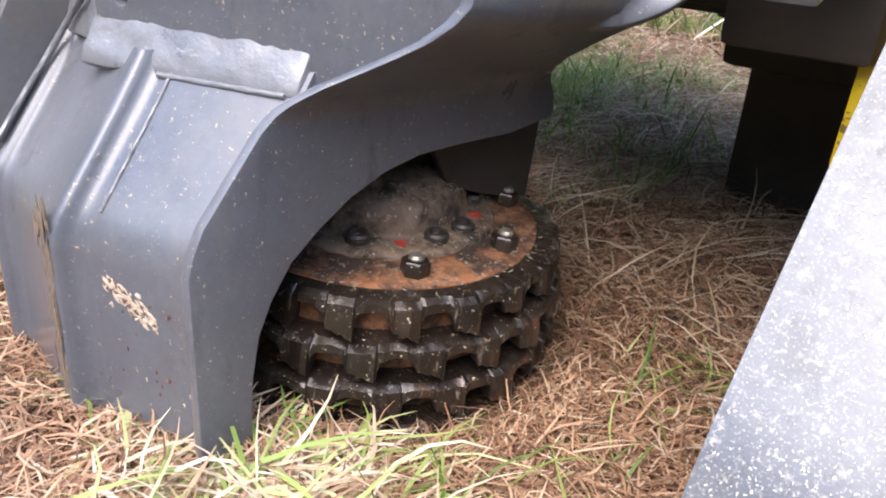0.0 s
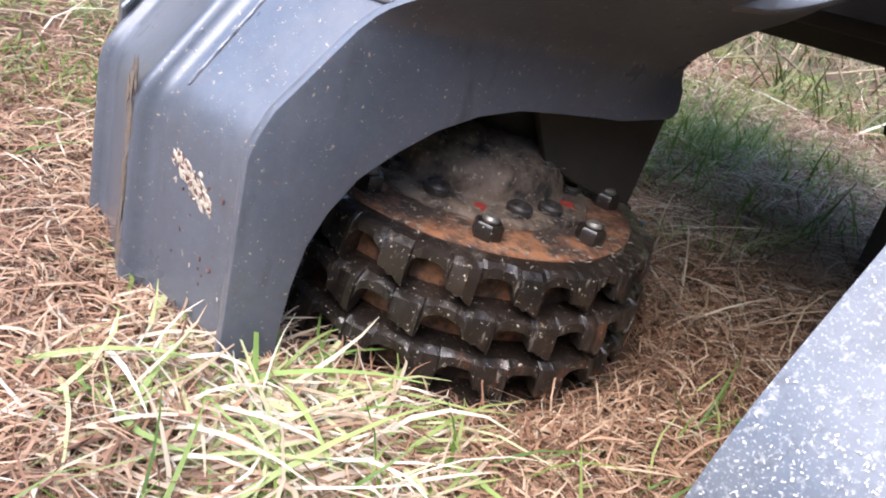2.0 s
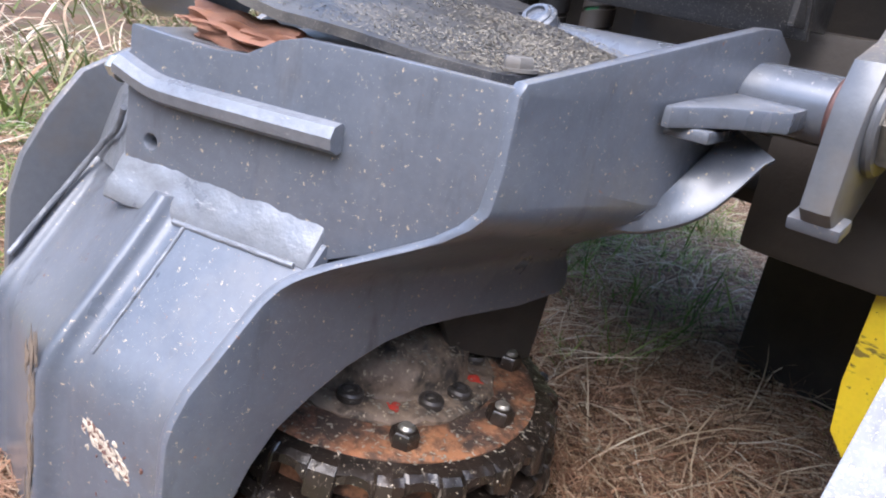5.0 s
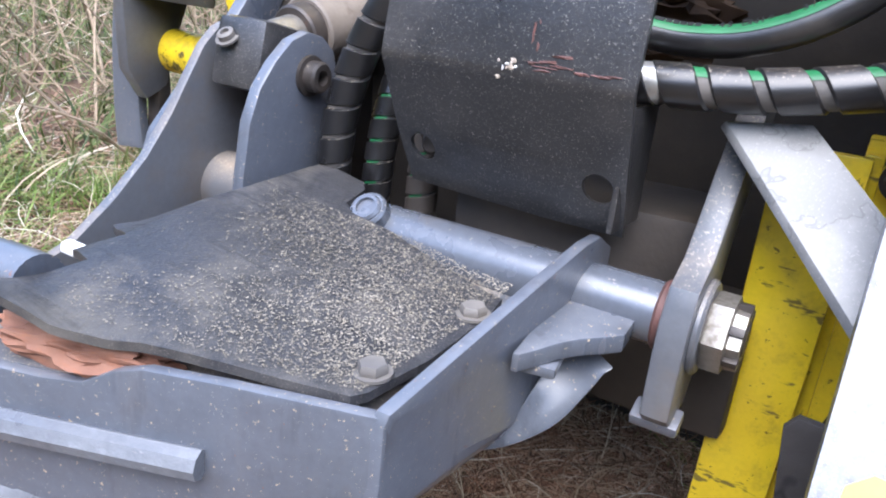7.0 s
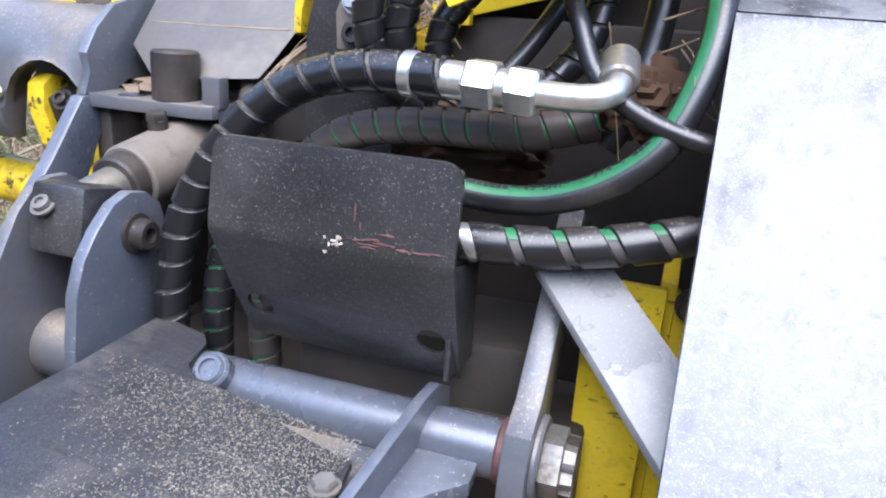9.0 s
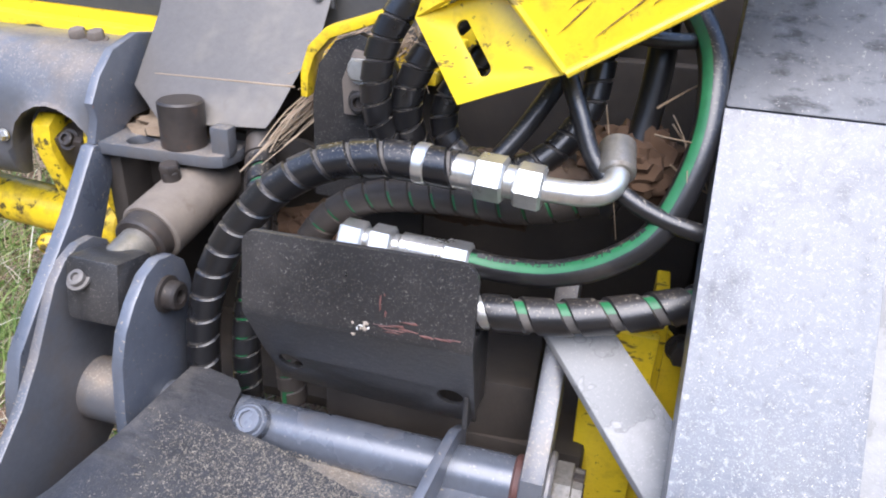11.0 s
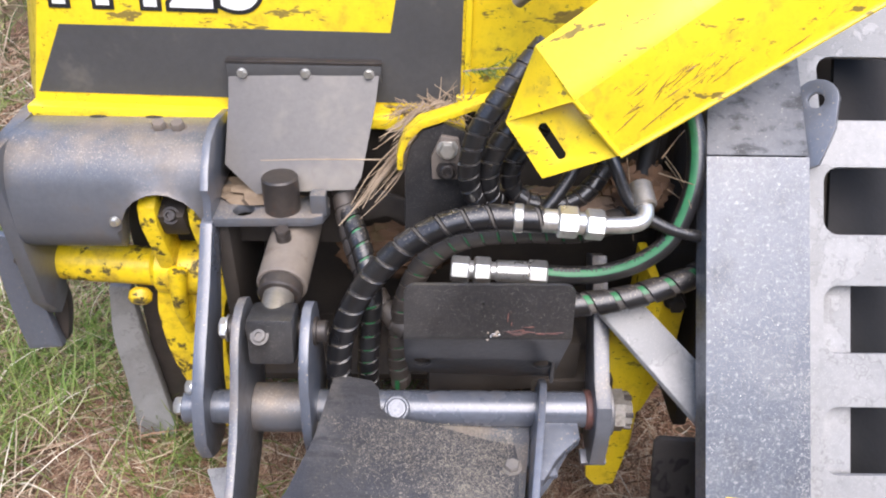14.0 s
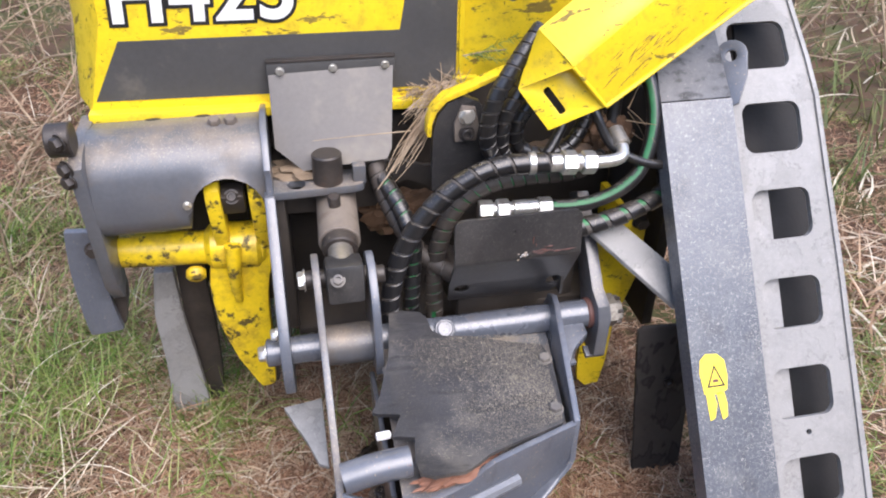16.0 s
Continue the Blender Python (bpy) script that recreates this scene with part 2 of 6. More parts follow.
rub_brown = surface("brown_rubbed_paint", (0.2, 0.15, 0.11), (0.12, 0.1, 0.085), 0.6, 0.0, 40, 90, 0.3)
sticker_yellow = surface("yellow_warning_sticker", (0.85, 0.62, 0.03), (0.9, 0.7, 0.06), 0.45, 0, 9, 60, 0.05)
wood_raw = surface("torn_reddish_wood", (0.17, 0.075, 0.048), (0.28, 0.14, 0.09), 0.8, 0, 14, 50, 0.8, [((0.25, 0.1, 0.05), 20, 0.5, 0.65, 0.6, (1, 6, 6), False)])
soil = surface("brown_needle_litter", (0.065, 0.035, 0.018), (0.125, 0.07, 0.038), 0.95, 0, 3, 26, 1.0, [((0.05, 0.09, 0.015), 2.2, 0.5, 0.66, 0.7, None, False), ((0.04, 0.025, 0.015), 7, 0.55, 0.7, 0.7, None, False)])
straw_mat = blades("dry_straw", [(0.0, (0.26, 0.15, 0.09)), (0.25, (0.46, 0.33, 0.22)), (0.6, (0.66, 0.58, 0.44)), (0.8, (0.76, 0.72, 0.6)), (1.0, (0.4, 0.21, 0.12))])
litter_mat = blades("red_brown_litter", [(0.0, (0.1, 0.05, 0.03)), (0.35, (0.28, 0.145, 0.085)), (0.7, (0.46, 0.285, 0.18)), (1.0, (0.6, 0.46, 0.32))])
green_mat = blades("green_grass", [(0.0, (0.07, 0.14, 0.02)), (0.5, (0.17, 0.27, 0.045)), (1.0, (0.38, 0.42, 0.15))], 0.5, 0.35)
bark_mat = surface("torn_dark_bark", (0.07, 0.045, 0.03), (0.17, 0.115, 0.075), 0.9, 0, 14, 60, 0.8, [((0.3, 0.21, 0.13), 30, 0.58, 0.7, 0.6, (1, 4, 4), False)])
pale_green = blades("cut_grass", [(0.0, (0.16, 0.27, 0.06)), (0.5, (0.34, 0.42, 0.14)), (1.0, (0.6, 0.6, 0.34))], 0.5, 0.3)
# Darker than straw_mat: shade under the head is mixed into the stems.
tangle_mat = blades("shade_browned_stems", [(0.0, (0.09, 0.055, 0.035)), (0.4, (0.28, 0.18, 0.11)), (0.75, (0.5, 0.38, 0.25)), (1.0, (0.72, 0.64, 0.48))])
dull_green = blades("dull_forest_grass", [(0.0, (0.04, 0.065, 0.015)), (0.5, (0.1, 0.14, 0.03)), (1.0, (0.24, 0.23, 0.1))], 0.6, 0.25)
twig_mat = surface("dry_twig_bark", (0.22, 0.15, 0.09), (0.42, 0.33, 0.23), 0.85, 0, 12, 60, 0.5)
screen_mat = surface("dark_tree_screen", (0.012, 0.02, 0.007), (0.045, 0.06, 0.02), 0.95, 0, 1.5, 9, 1.0, [((0.09, 0.075, 0.05), 2.5, 0.6, 0.7, 0.6, (4, 4, 0.4), False)])
needle_mat = blades("pine_needles", [(0.0, (0.03, 0.05, 0.012)), (0.6, (0.07, 0.1, 0.025)), (1.0, (0.2, 0.17, 0.07))], 0.6, 0.15)

sawdust_mat = surface("sawdust_chips", (0.24, 0.21, 0.16), (0.38, 0.335, 0.265), 0.9, vary=0.7)

chip_mat = surface("pale_wood_chips", (0.6, 0.57, 0.5), (0.78, 0.75, 0.7), 0.8, vary=0.4)

# ---- geometry helpers ----
YZ = Matrix(((0, 0, 1, 0), (1, 0, 0, 0), (0, 1, 0, 0), (0, 0, 0, 1)))  # local x, y, z to world y, z, x
XZ = Matrix(((1, 0, 0, 0), (0, 0, -1, 0), (0, 1, 0, 0), (0, 0, 0, 1)))  # local x, y to world x, z; local z towards -y


def thing(name, at, label, category, group="", kind=""):
    ob = new(name)
    ob.empty_display_size = 0.05
    ob.matrix_world = at if isinstance(at, Matrix) else Matrix.Translation(at)
    return tagged(ob, label, category, group, kind)


def mesh_from(bm, name, material, smooth=35):
    me = bpy.data.meshes.new(name)
    bmesh.ops.recalc_face_normals(bm, faces=bm.faces)
    bm.to_mesh(me)
    bm.free()
    me.materials.append(material)
    if smooth:
        me.shade_smooth()
        me.set_sharp_from_angle(angle=radians(smooth))
    return me


def part(name, bm, material, parent, label="", smooth=35):
    """Links a bmesh, built in world metres, as one mesh under parent."""
    me = mesh_from(bm, name, material, smooth)
    ob = new(name, me)
    if parent:
        inv = parent.matrix_basis.inverted()
        if parent.parent:
            inv = inv @ parent.parent.matrix_basis.inverted()
        me.transform(inv)
        ob.parent = parent
    return tagged(ob, label)


def soften(bm, width=0.003, segments=2, angle=35):
    es = [e for e in bm.edges if len(e.link_faces) == 2 and e.calc_face_angle(0) > radians(angle)]
    if es:
        bmesh.ops.bevel(bm, geom=es, offset=width, offset_type="OFFSET", segments=segments, profile=0.6, affect="EDGES", clamp_overlap=True)
    return bm


def box(size, m=Matrix.Identity(4), bevel=0.004, bm=None):
    b = bmesh.new()
    bmesh.ops.create_cube(b, size=1, matrix=Matrix.Diagonal((*size, 1)))
    if bevel:
        soften(b, bevel)
    b.transform(m)
    return join(bm, b)


def join(bm, b):
    if bm is None:
        return b
    me = bpy.data.meshes.new("tmp")
    b.to_mesh(me)
    b.free()
    bm.from_mesh(me)
    bpy.data.meshes.remove(me)
    return bm


def along(a, b):
    """A pose at a whose z axis points to b, and the distance."""
    a, b = Vector(a), Vector(b)
    return Matrix.Translation(a) @ (b - a).to_track_quat("Z", "Y").to_matrix().to_4x4(), (b - a).length


def turned(profile, m=Matrix.Identity(4), seg=32, bm=None):
    """A lathe: profile of (radius, height) from axis to axis."""
    b = bmesh.new()
    rings = []
    for r, h in profile:
        if r < 1e-6:
            rings.append([b.verts.new((0, 0, h))])
        else:
            rings.append([b.verts.new((r * math.cos(2 * math.pi * k / seg), r * math.sin(2 * math.pi * k / seg), h)) for k in range(seg)])
    for p, q in zip(rings, rings[1:]):
        for k in range(seg):
            j = (k + 1) % seg
            vs = [p[k % len(p)], p[j % len(p)], q[j % len(q)], q[k % len(q)]]
            vs = [v for n, v in enumerate(vs) if v not in vs[:n]]
            if len(vs) > 2:
                b.faces.new(vs)
    b.transform(m)
    return join(bm, b)


def rod(a, b, r, seg=28, bevel=0.003, bm=None, inner=0.0):
    m, d = along(a, b)
    e = min(bevel, r * 0.4, d * 0.4)
    if inner:
        pr = [(inner, 0), (r - e, 0), (r, e), (r, d - e), (r - e, d), (inner, d), (inner, 0)]
        return turned(pr, m, seg, bm)
    return turned([(0, 0), (r - e, 0), (r, e), (r, d - e), (r - e, d), (0, d)], m, seg, bm)


def flat(outline, thick, m=Matrix.Identity(4), holes=(), bevel=0.003, cuts=(), bend=None, bm=None):
    """A plate: outline and holes in the local xy plane, thickness along local z. cuts: (point, normal) lines that split it for bending."""
    b = bmesh.new()
    es = []
    for loop in (outline, *holes):
        vs = [b.verts.new((x, y, 0)) for x, y in loop]
        es += [b.edges.new((p, q)) for p, q in zip(vs, vs[1:] + vs[:1])]
    bmesh.ops.triangle_fill(b, use_beauty=True, use_dissolve=False, edges=es)
    for p, n in cuts:
        bmesh.ops.bisect_plane(b, geom=list(b.verts) + list(b.edges) + list(b.faces), dist=1e-5, plane_co=(*p, 0), plane_no=(*n, 0))
    bmesh.ops.recalc_face_normals(b, faces=b.faces)
    ext = bmesh.ops.extrude_face_region(b, geom=list(b.faces))
    bmesh.ops.translate(b, verts=[v for v in ext["geom"] if isinstance(v, bmesh.types.BMVert)], vec=(0, 0, thick))
    bmesh.ops.recalc_face_normals(b, faces=b.faces)
    if bevel:
        soften(b, bevel, 2, 50)
    if bend:
        for v in b.verts:
            v.co = bend(v.co)
    b.transform(m)
    return join(bm, b)


def rounded(x0, y0, x1, y1, r, n=5):
    pts = []
    for cx, cy, a in ((x1 - r, y0 + r, -90), (x1 - r, y1 - r, 0), (x0 + r, y1 - r, 90), (x0 + r, y0 + r, 180)):
        pts += [(cx + r * math.cos(radians(a + 90 * k / n)), cy + r * math.sin(radians(a + 90 * k / n))) for k in range(n + 1)]
    return pts


def circle(x, y, r, n=20, start=0, sweep=360):
    return [(x + r * math.cos(radians(start + sweep * k / n)), y + r * math.sin(radians(start + sweep * k / n))) for k in range(n if sweep == 360 else n + 1)]


def smooth_path(pts, step=0.006):
    """A Catmull-Rom line through pts, in even steps."""
    p = [Vector(q) for q in pts]
    p = [2 * p[0] - p[1]] + p + [2 * p[-1] - p[-2]]
    fine = []
    for a, b, c, d in zip(p, p[1:], p[2:], p[3:]):
        for k in range(24):
            t = k / 24
            fine.append(0.5 * (2 * b + (c - a) * t + (2 * a - 5 * b + 4 * c - d) * t * t + (3 * b - a - 3 * c + d) * t ** 3))
    fine.append(p[-2])
    out, left = [fine[0]], step
    for a, b in zip(fine, fine[1:]):
        d = (b - a).length
        while d >= left > 0:
            a = a + (b - a) * (left / d)
            out.append(a)
            d, left = (b - a).length, step
        left -= d
    return out


def frames_on(line):
    """Directions across a line, carried along it without twist."""
    side = None
    out = []
    for k, p in enumerate(line):
        t = (line[min(k + 1, len(line) - 1)] - line[max(k - 1, 0)]).normalized()
        if side is None:
            side = (Vector((0, -0.6, 0.8)) - Vector((0, -0.6, 0.8)).dot(t) * t).normalized()
        side = (side - side.dot(t) * t).normalized()
        out.append((p, side, t.cross(side)))
    return out


def tube(pts, r, seg=16, step=0.008, arc=None, bm=None, taper=None):
    """A round tube through pts; arc = (from, to) degrees gives only a strip of its skin."""
    line = smooth_path(pts, step)
    fr = frames_on(line)
    b = bmesh.new()
    rows = []
    n = seg if arc is None else max(2, int(seg * abs(arc[1] - arc[0]) / 360)) + 1
    for k, (p, u, v) in enumerate(fr):
        rr = r * (1 if taper is None else 1 + (taper - 1) * k / (len(fr) - 1))
        row = []
        for j in range(n):
            a = 2 * math.pi * j / seg if arc is None else radians(arc[0] + (arc[1] - arc[0]) * j / (n - 1))
            row.append(b.verts.new(p + rr * (math.cos(a) * u + math.sin(a) * v)))
        rows.append(row)
    for p, q in zip(rows, rows[1:]):
        for j in range(n if arc is None else n - 1):
            i = (j + 1) % n
            b.faces.new((p[j], p[i], q[i], q[j]))
    if arc is None:
        b.faces.new(rows[0])
        b.faces.new(rows[-1])
    return join(bm, b)


def helix(pts, r, pitch, cover=0.86, thick=0.003, step=0.004):
    """A flat ribbon wound round the line through pts."""
    line = smooth_path(pts, step)
    fr = frames_on(line)
    b = bmesh.new()
    total = (len(line) - 1) * step
    turns = total / pitch
    n = int(turns * 20)
    w = pitch * cover
    prev = None

    def at(s, a, rad):
        k = min(max(s / step, 0), len(fr) - 1.001)
        i, f = int(k), k - int(k)
        p, u, v = (x.lerp(y, f) for x, y in zip(fr[i], fr[i + 1]))
        return p + rad * (math.cos(a) * u + math.sin(a) * v)

    for k in range(n + 1):
        a = 2 * math.pi * k / 20
        s = total * k / n
        row = [b.verts.new(at(s + o * w, a, rad)) for o, rad in ((0, r), (0.06, r + thick), (0.94, r + thick), (1, r))]
        if prev:
            for j in range(3):
                b.faces.new((prev[j], prev[j + 1], row[j + 1], row[j]))
        prev = row
    return b


def hex_bolt(at, way, size=0.03, height=0.016, washer=True, stud=0.0, socket=False, bm=None):
    """A hexagon head or nut on a washer, with a threaded end or a socket."""
    m, _ = along(at, Vector(at) + Vector(way))
    r = size / 2 / math.cos(radians(30))
    h0 = 0.0
    if washer:
        bm = turned([(0, 0), (size * 0.72, 0), (size * 0.72, 0.003), (0, 0.003)], m, 24, bm)
        h0 = 0.003
    if socket:
        bm = turned([(0, h0), (size / 2, h0), (size / 2, h0 + height * 0.85), (size * 0.42, h0 + height), (size * 0.27, h0 + height), (size * 0.25, h0 + height * 0.45), (0, h0 + height * 0.45)], m, 24, bm)
    else:
        bm = turned([(0, h0), (r * 0.97, h0), (r, h0 + 0.002), (r, h0 + height - 0.003), (r * 0.86, h0 + height), (0, h0 + height)], m, 6, bm)
    if stud:
        s = size * 0.3
        bm = turned([(0, h0 + height), (s, h0 + height), (s, h0 + height + stud - 0.002), (s - 0.002, h0 + height + stud), (0, h0 + height + stud)], m, 18, bm)
    return bm


def sheet(rows, thick_dir, bevel=0.003):
    """A bent plate from a grid of points, thickened along thick_dir."""
    b = bmesh.new()
    vs = [[b.verts.new(p) for p in row] for row in rows]
    for p, q in zip(vs, vs[1:]):
        for k in range(len(p) - 1):
            b.faces.new((p[k], p[k + 1], q[k + 1], q[k]))
    ext = bmesh.ops.extrude_face_region(b, geom=list(b.faces))
    bmesh.ops.translate(b, verts=[v for v in ext["geom"] if isinstance(v, bmesh.types.BMVert)], vec=thick_dir)
    bmesh.ops.recalc_face_normals(b, faces=b.faces)
    if bevel:
        soften(b, bevel, 2, 60)
    return b


def smoothstep(a, b, x):
    t = min(max((x - a) / (b - a), 0), 1)
    return t * t * (3 - 2 * t)


def blob(m, size, rough=0.15, freq=2.5, seed=0, sub=3):
    """An uneven lump."""
    b = bmesh.new()
    bmesh.ops.create_icosphere(b, subdivisions=sub, radius=1)
    for v in b.verts:
        v.co *= 1 + rough * noise.noise(v.co * freq + Vector((seed, 0, 0))) * 2
        v.co = Vector((v.co.x * size[0], v.co.y * size[1], v.co.z * size[2]))
    b.transform(m)
    return b


# ---- ground ----
def ground_height(x, y):
    h = 0.015 - 0.05 * min(max(x, -1.5), 1.5)
    h += 0.03 * noise.noise(Vector((x * 1.7, y * 1.7, 3))) + 0.012 * noise.noise(Vector((x * 6, y * 6, 7)))
    far = max(0.0, math.hypot(x, y) - 1.6)
    return h + 0.05 * far * (1 if y > -1 else 0.3) - 0.04 * math.exp(-((x - 0.05) ** 2 + (y + 0.12) ** 2) / 0.06)


def make_ground():
    b = bmesh.new()
    axis = sorted({round(v, 3) for v in [-60, -35, -20, -12, -8, -6, -5] + [-4 + 0.08 * k for k in range(101)] + [5, 6, 8, 12, 20, 35, 60]})
    grid = [[b.verts.new((x, y, ground_height(x, y))) for x in axis] for y in axis]
    for p, q in zip(grid, grid[1:]):
        for k in range(len(axis) - 1):
            b.faces.new((p[k], p[k + 1], q[k + 1], q[k]))
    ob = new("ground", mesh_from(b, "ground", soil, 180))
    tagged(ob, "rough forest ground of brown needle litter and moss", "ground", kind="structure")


def strands(name, label, material, n, area, length, width, lift, curl, seed, dens=None, category="grass"):
    """Many bent blades as one mesh. area: x0, y0, x1, y1. lift: range of the angle over the ground, in degrees."""
    rng = np.random.default_rng(seed)
    xs, ys = rng.uniform(area[0], area[2], n), rng.uniform(area[1], area[3], n)
    if dens:
        keep = np.array([rng.random() < dens(x, y) for x, y in zip(xs, ys)])
        xs, ys = xs[keep], ys[keep]
    n = len(xs)
    az, ln = rng.uniform(0, 2 * np.pi, n), rng.uniform(*length, n) * rng.uniform(0.6, 1, n)
    el, wd = np.radians(rng.uniform(*lift, n)), rng.uniform(*width, n)
    turn, droop = rng.normal(0, curl, n), np.radians(rng.uniform(15, 75, n)) * curl
    base = np.array([ground_height(x, y) for x, y in zip(xs, ys)]) + rng.uniform(0, 0.02, n)
    segs = 4
    pos = np.stack([xs, ys, base], -1)
    verts = np.zeros((n, segs + 1, 2, 3))
    for k in range(segs + 1):
        a, e = az + turn * k / segs, el - droop * k / segs
        d = np.stack([np.cos(e) * np.cos(a), np.cos(e) * np.sin(a), np.sin(e)], -1)
        side = np.stack([-np.sin(a), np.cos(a), 0.35 * np.ones(n)], -1)
        w = wd * (1 - 0.85 * (k / segs) ** 2)
        verts[:, k, 0], verts[:, k, 1] = pos - side * w[:, None] / 2, pos + side * w[:, None] / 2
        pos = pos + d * (ln / segs)[:, None]
        pos[:, 2] = np.maximum(pos[:, 2], base - 0.01)
    idx = np.arange(n)[:, None] * (2 * segs + 2) + 2 * np.arange(segs)[None]
    faces = np.stack([idx, idx + 1, idx + 3, idx + 2], -1).reshape(-1, 4)
    me = bpy.data.meshes.new(name)
    me.from_pydata(verts.reshape(-1, 3).tolist(), [], faces.tolist())
    me.materials.append(material)
    me.shade_smooth()
    return tagged(new(name, me), label, category, kind="stuff")


def near_roller(x, y):
    d = (x + 0.065) ** 2 + (y + 0.12) ** 2
    return 1.0 if d > 0.078 else 0.0


def low_band(x, y):
    """Fewer tall blades close to the roller's open side."""
    d = math.hypot(x + 0.065, y + 0.12)
    return smoothstep(0.29, 0.5, d)


def patch(scale, shift, low=-0.15, tall=False, clear=None):
    def f(x, y):
        if clear and clear[0] < x < clear[2] and clear[1] < y < clear[3]:
            return 0.0
        v = noise.noise(Vector((x * scale + shift, y * scale, shift)))
        # Sparser beneath the head, to help that ground look shaded.
        if 0.0 < x < 1.2 and 0.15 < y < 1.6:
            v -= 0.35
        return near_roller(x, y) * min(1, max(0, (v - low) * 2.2)) * (low_band(x, y) if tall else 1)
    return f


def make_tree_screen():
    """A ragged conifer wall, added all round to block low light from the sky."""
    b = bmesh.new()
    rows = []
    n = 240
    for k in range(n):
        a = 2 * math.pi * k / n
        tip = 4.6 + 2.2 * noise.noise(Vector((3 * math.cos(a), 3 * math.sin(a), 1))) + 1.6 * (abs((k * 0.37) % 1 - 0.5) * 2)
        row = []
        for j in range(9):
            f = j / 8
            r = 10.5 + 1.5 * f + 0.7 * noise.noise(Vector((7 * math.cos(a), 7 * math.sin(a), f * 6)))
            row.append(b.verts.new((r * math.cos(a), r * math.sin(a), -0.3 + f * tip)))
        rows.append(row)
    for p, q in zip(rows, rows[1:] + rows[:1]):
        for j in range(8):
            b.faces.new((p[j], q[j], q[j + 1], p[j + 1]))
    tagged(new("backdrop", mesh_from(b, "backdrop", screen_mat, 180)), "dark conifer ring, added to keep low sky light off the head", "forest", kind="structure")


make_ground()
make_tree_screen()

NEAR, MID, FAR = (-0.9, -0.95, 0.75, 1.0), (-2.6, -1.2, 2.6, 3.2), (-8, -7, 8, 9)
HEAP = (0.2, -0.47)


def on_heap(x, y):
    """The green and straw heap before the roller."""
    return near_roller(x, y) * math.exp(-(((x - HEAP[0]) / 0.16) ** 2 + ((y - HEAP[1]) / 0.09) ** 2))


def open_floor(x, y):
    """Thick straw in front of the roller, thinner over the brown litter beside and behind it."""
    heap = math.exp(-(((x - HEAP[0]) / 0.17) ** 2 + ((y - HEAP[1]) / 0.1) ** 2))
    v = 0.16 + 0.55 * max(0.0, noise.noise(Vector((x * 3.1 + 7, y * 3.1, 2)))) + 0.9 * heap
    return near_roller(x, y) * min(1, v)


def shaded_far(scale, shift, low, clear):
    """Straw thinned beyond y = 0.9, so the far ground looks shaded."""
    base = patch(scale, shift, low, False, clear)
    return lambda x, y: base(x, y) * (0.3 if y > 0.9 else 1.0)


def under_head(x, y):
    if (-0.4 < x < 0.9 and 0.25 < y < 1.4) or (-0.9 < x < 1.2 and y < 0.3):
        return 0.0
    # Far straw is thinned here too, for a shaded look.
    return 0.3 if y > 1.3 else 1.0


strands("needle_litter", "matted red-brown needles and moss on the ground", litter_mat, 70000, NEAR, (0.025, 0.08), (0.0012, 0.003), (-5, 25), 0.8, 1, near_roller, "litter")
strands("root_litter", "curled red-brown stems and roots on the ground", litter_mat, 26000, (-0.9, -0.95, 0.5, 0.6), (0.04, 0.13), (0.0013, 0.003), (0, 40), 1.9, 41, near_roller, "litter")
strands("dry_grass", "pale dry grass stems lying flat", straw_mat, 22000, NEAR, (0.04, 0.17), (0.001, 0.003), (-4, 22), 1.1, 2, open_floor, "grass")
strands("dry_grass", "heap of pale straw in front of the roller", straw_mat, 8000, (-0.2, -0.7, 0.5, -0.25), (0.05, 0.18), (0.0016, 0.0055), (0, 34), 1.1, 22, on_heap, "grass")
strands("dry_grass", "long thin straw stems lying over the litter", straw_mat, 260, (-0.9, 0.1, 0.6, 1.2), (0.2, 0.42), (0.0012, 0.0026), (2, 18), 1.0, 43, near_roller, "grass")
strands("green_grass", "fresh green grass blades among the straw", green_mat, 4200, NEAR, (0.04, 0.13), (0.002, 0.0045), (4, 40), 0.7, 3, patch(2.6, 11, 0.15, True), "grass")
strands("green_grass", "few long green blades lying in the straw", pale_green, 3000, (-0.2, -0.7, 0.5, -0.25), (0.08, 0.24), (0.0025, 0.0065), (0, 22), 0.9, 33, on_heap, "grass")
strands("dry_grass", "tangle of dry stems behind the roller", tangle_mat, 12000, (-1.4, 0.12, 0.7, 2.2), (0.07, 0.28), (0.0014, 0.0036), (0, 42), 1.2, 45, near_roller, "grass")
strands("green_grass", "dark green tufts growing behind the roller", green_mat, 7000, (-1.6, 0.2, 0.25, 1.9), (0.06, 0.2), (0.0025, 0.006), (15, 70), 0.9, 35, patch(3.0, 17, -0.05), "grass")
strands("needle_litter", "red-brown litter of the clearing", litter_mat, 90000, MID, (0.04, 0.1), (0.002, 0.005), (0, 25), 0.8, 4, near_roller, "litter")
strands("dry_grass", "dry yellow grass of the clearing", straw_mat, 30000, MID, (0.06, 0.2), (0.0018, 0.0045), (-2, 26), 0.9, 5, shaded_far(1.4, 5, -0.1, None), "grass")
strands("dry_grass", "long bent straw of the clearing", straw_mat, 5000, MID, (0.2, 0.45), (0.0018, 0.004), (4, 45), 0.9, 51, under_head, "grass")
strands("green_grass", "long green grass beside the head", green_mat, 9000, (-1.9, 0.05, -0.45, 1.5), (0.1, 0.28), (0.002, 0.0045), (20, 75), 0.9, 53, patch(2.4, 31, -0.05), "grass")
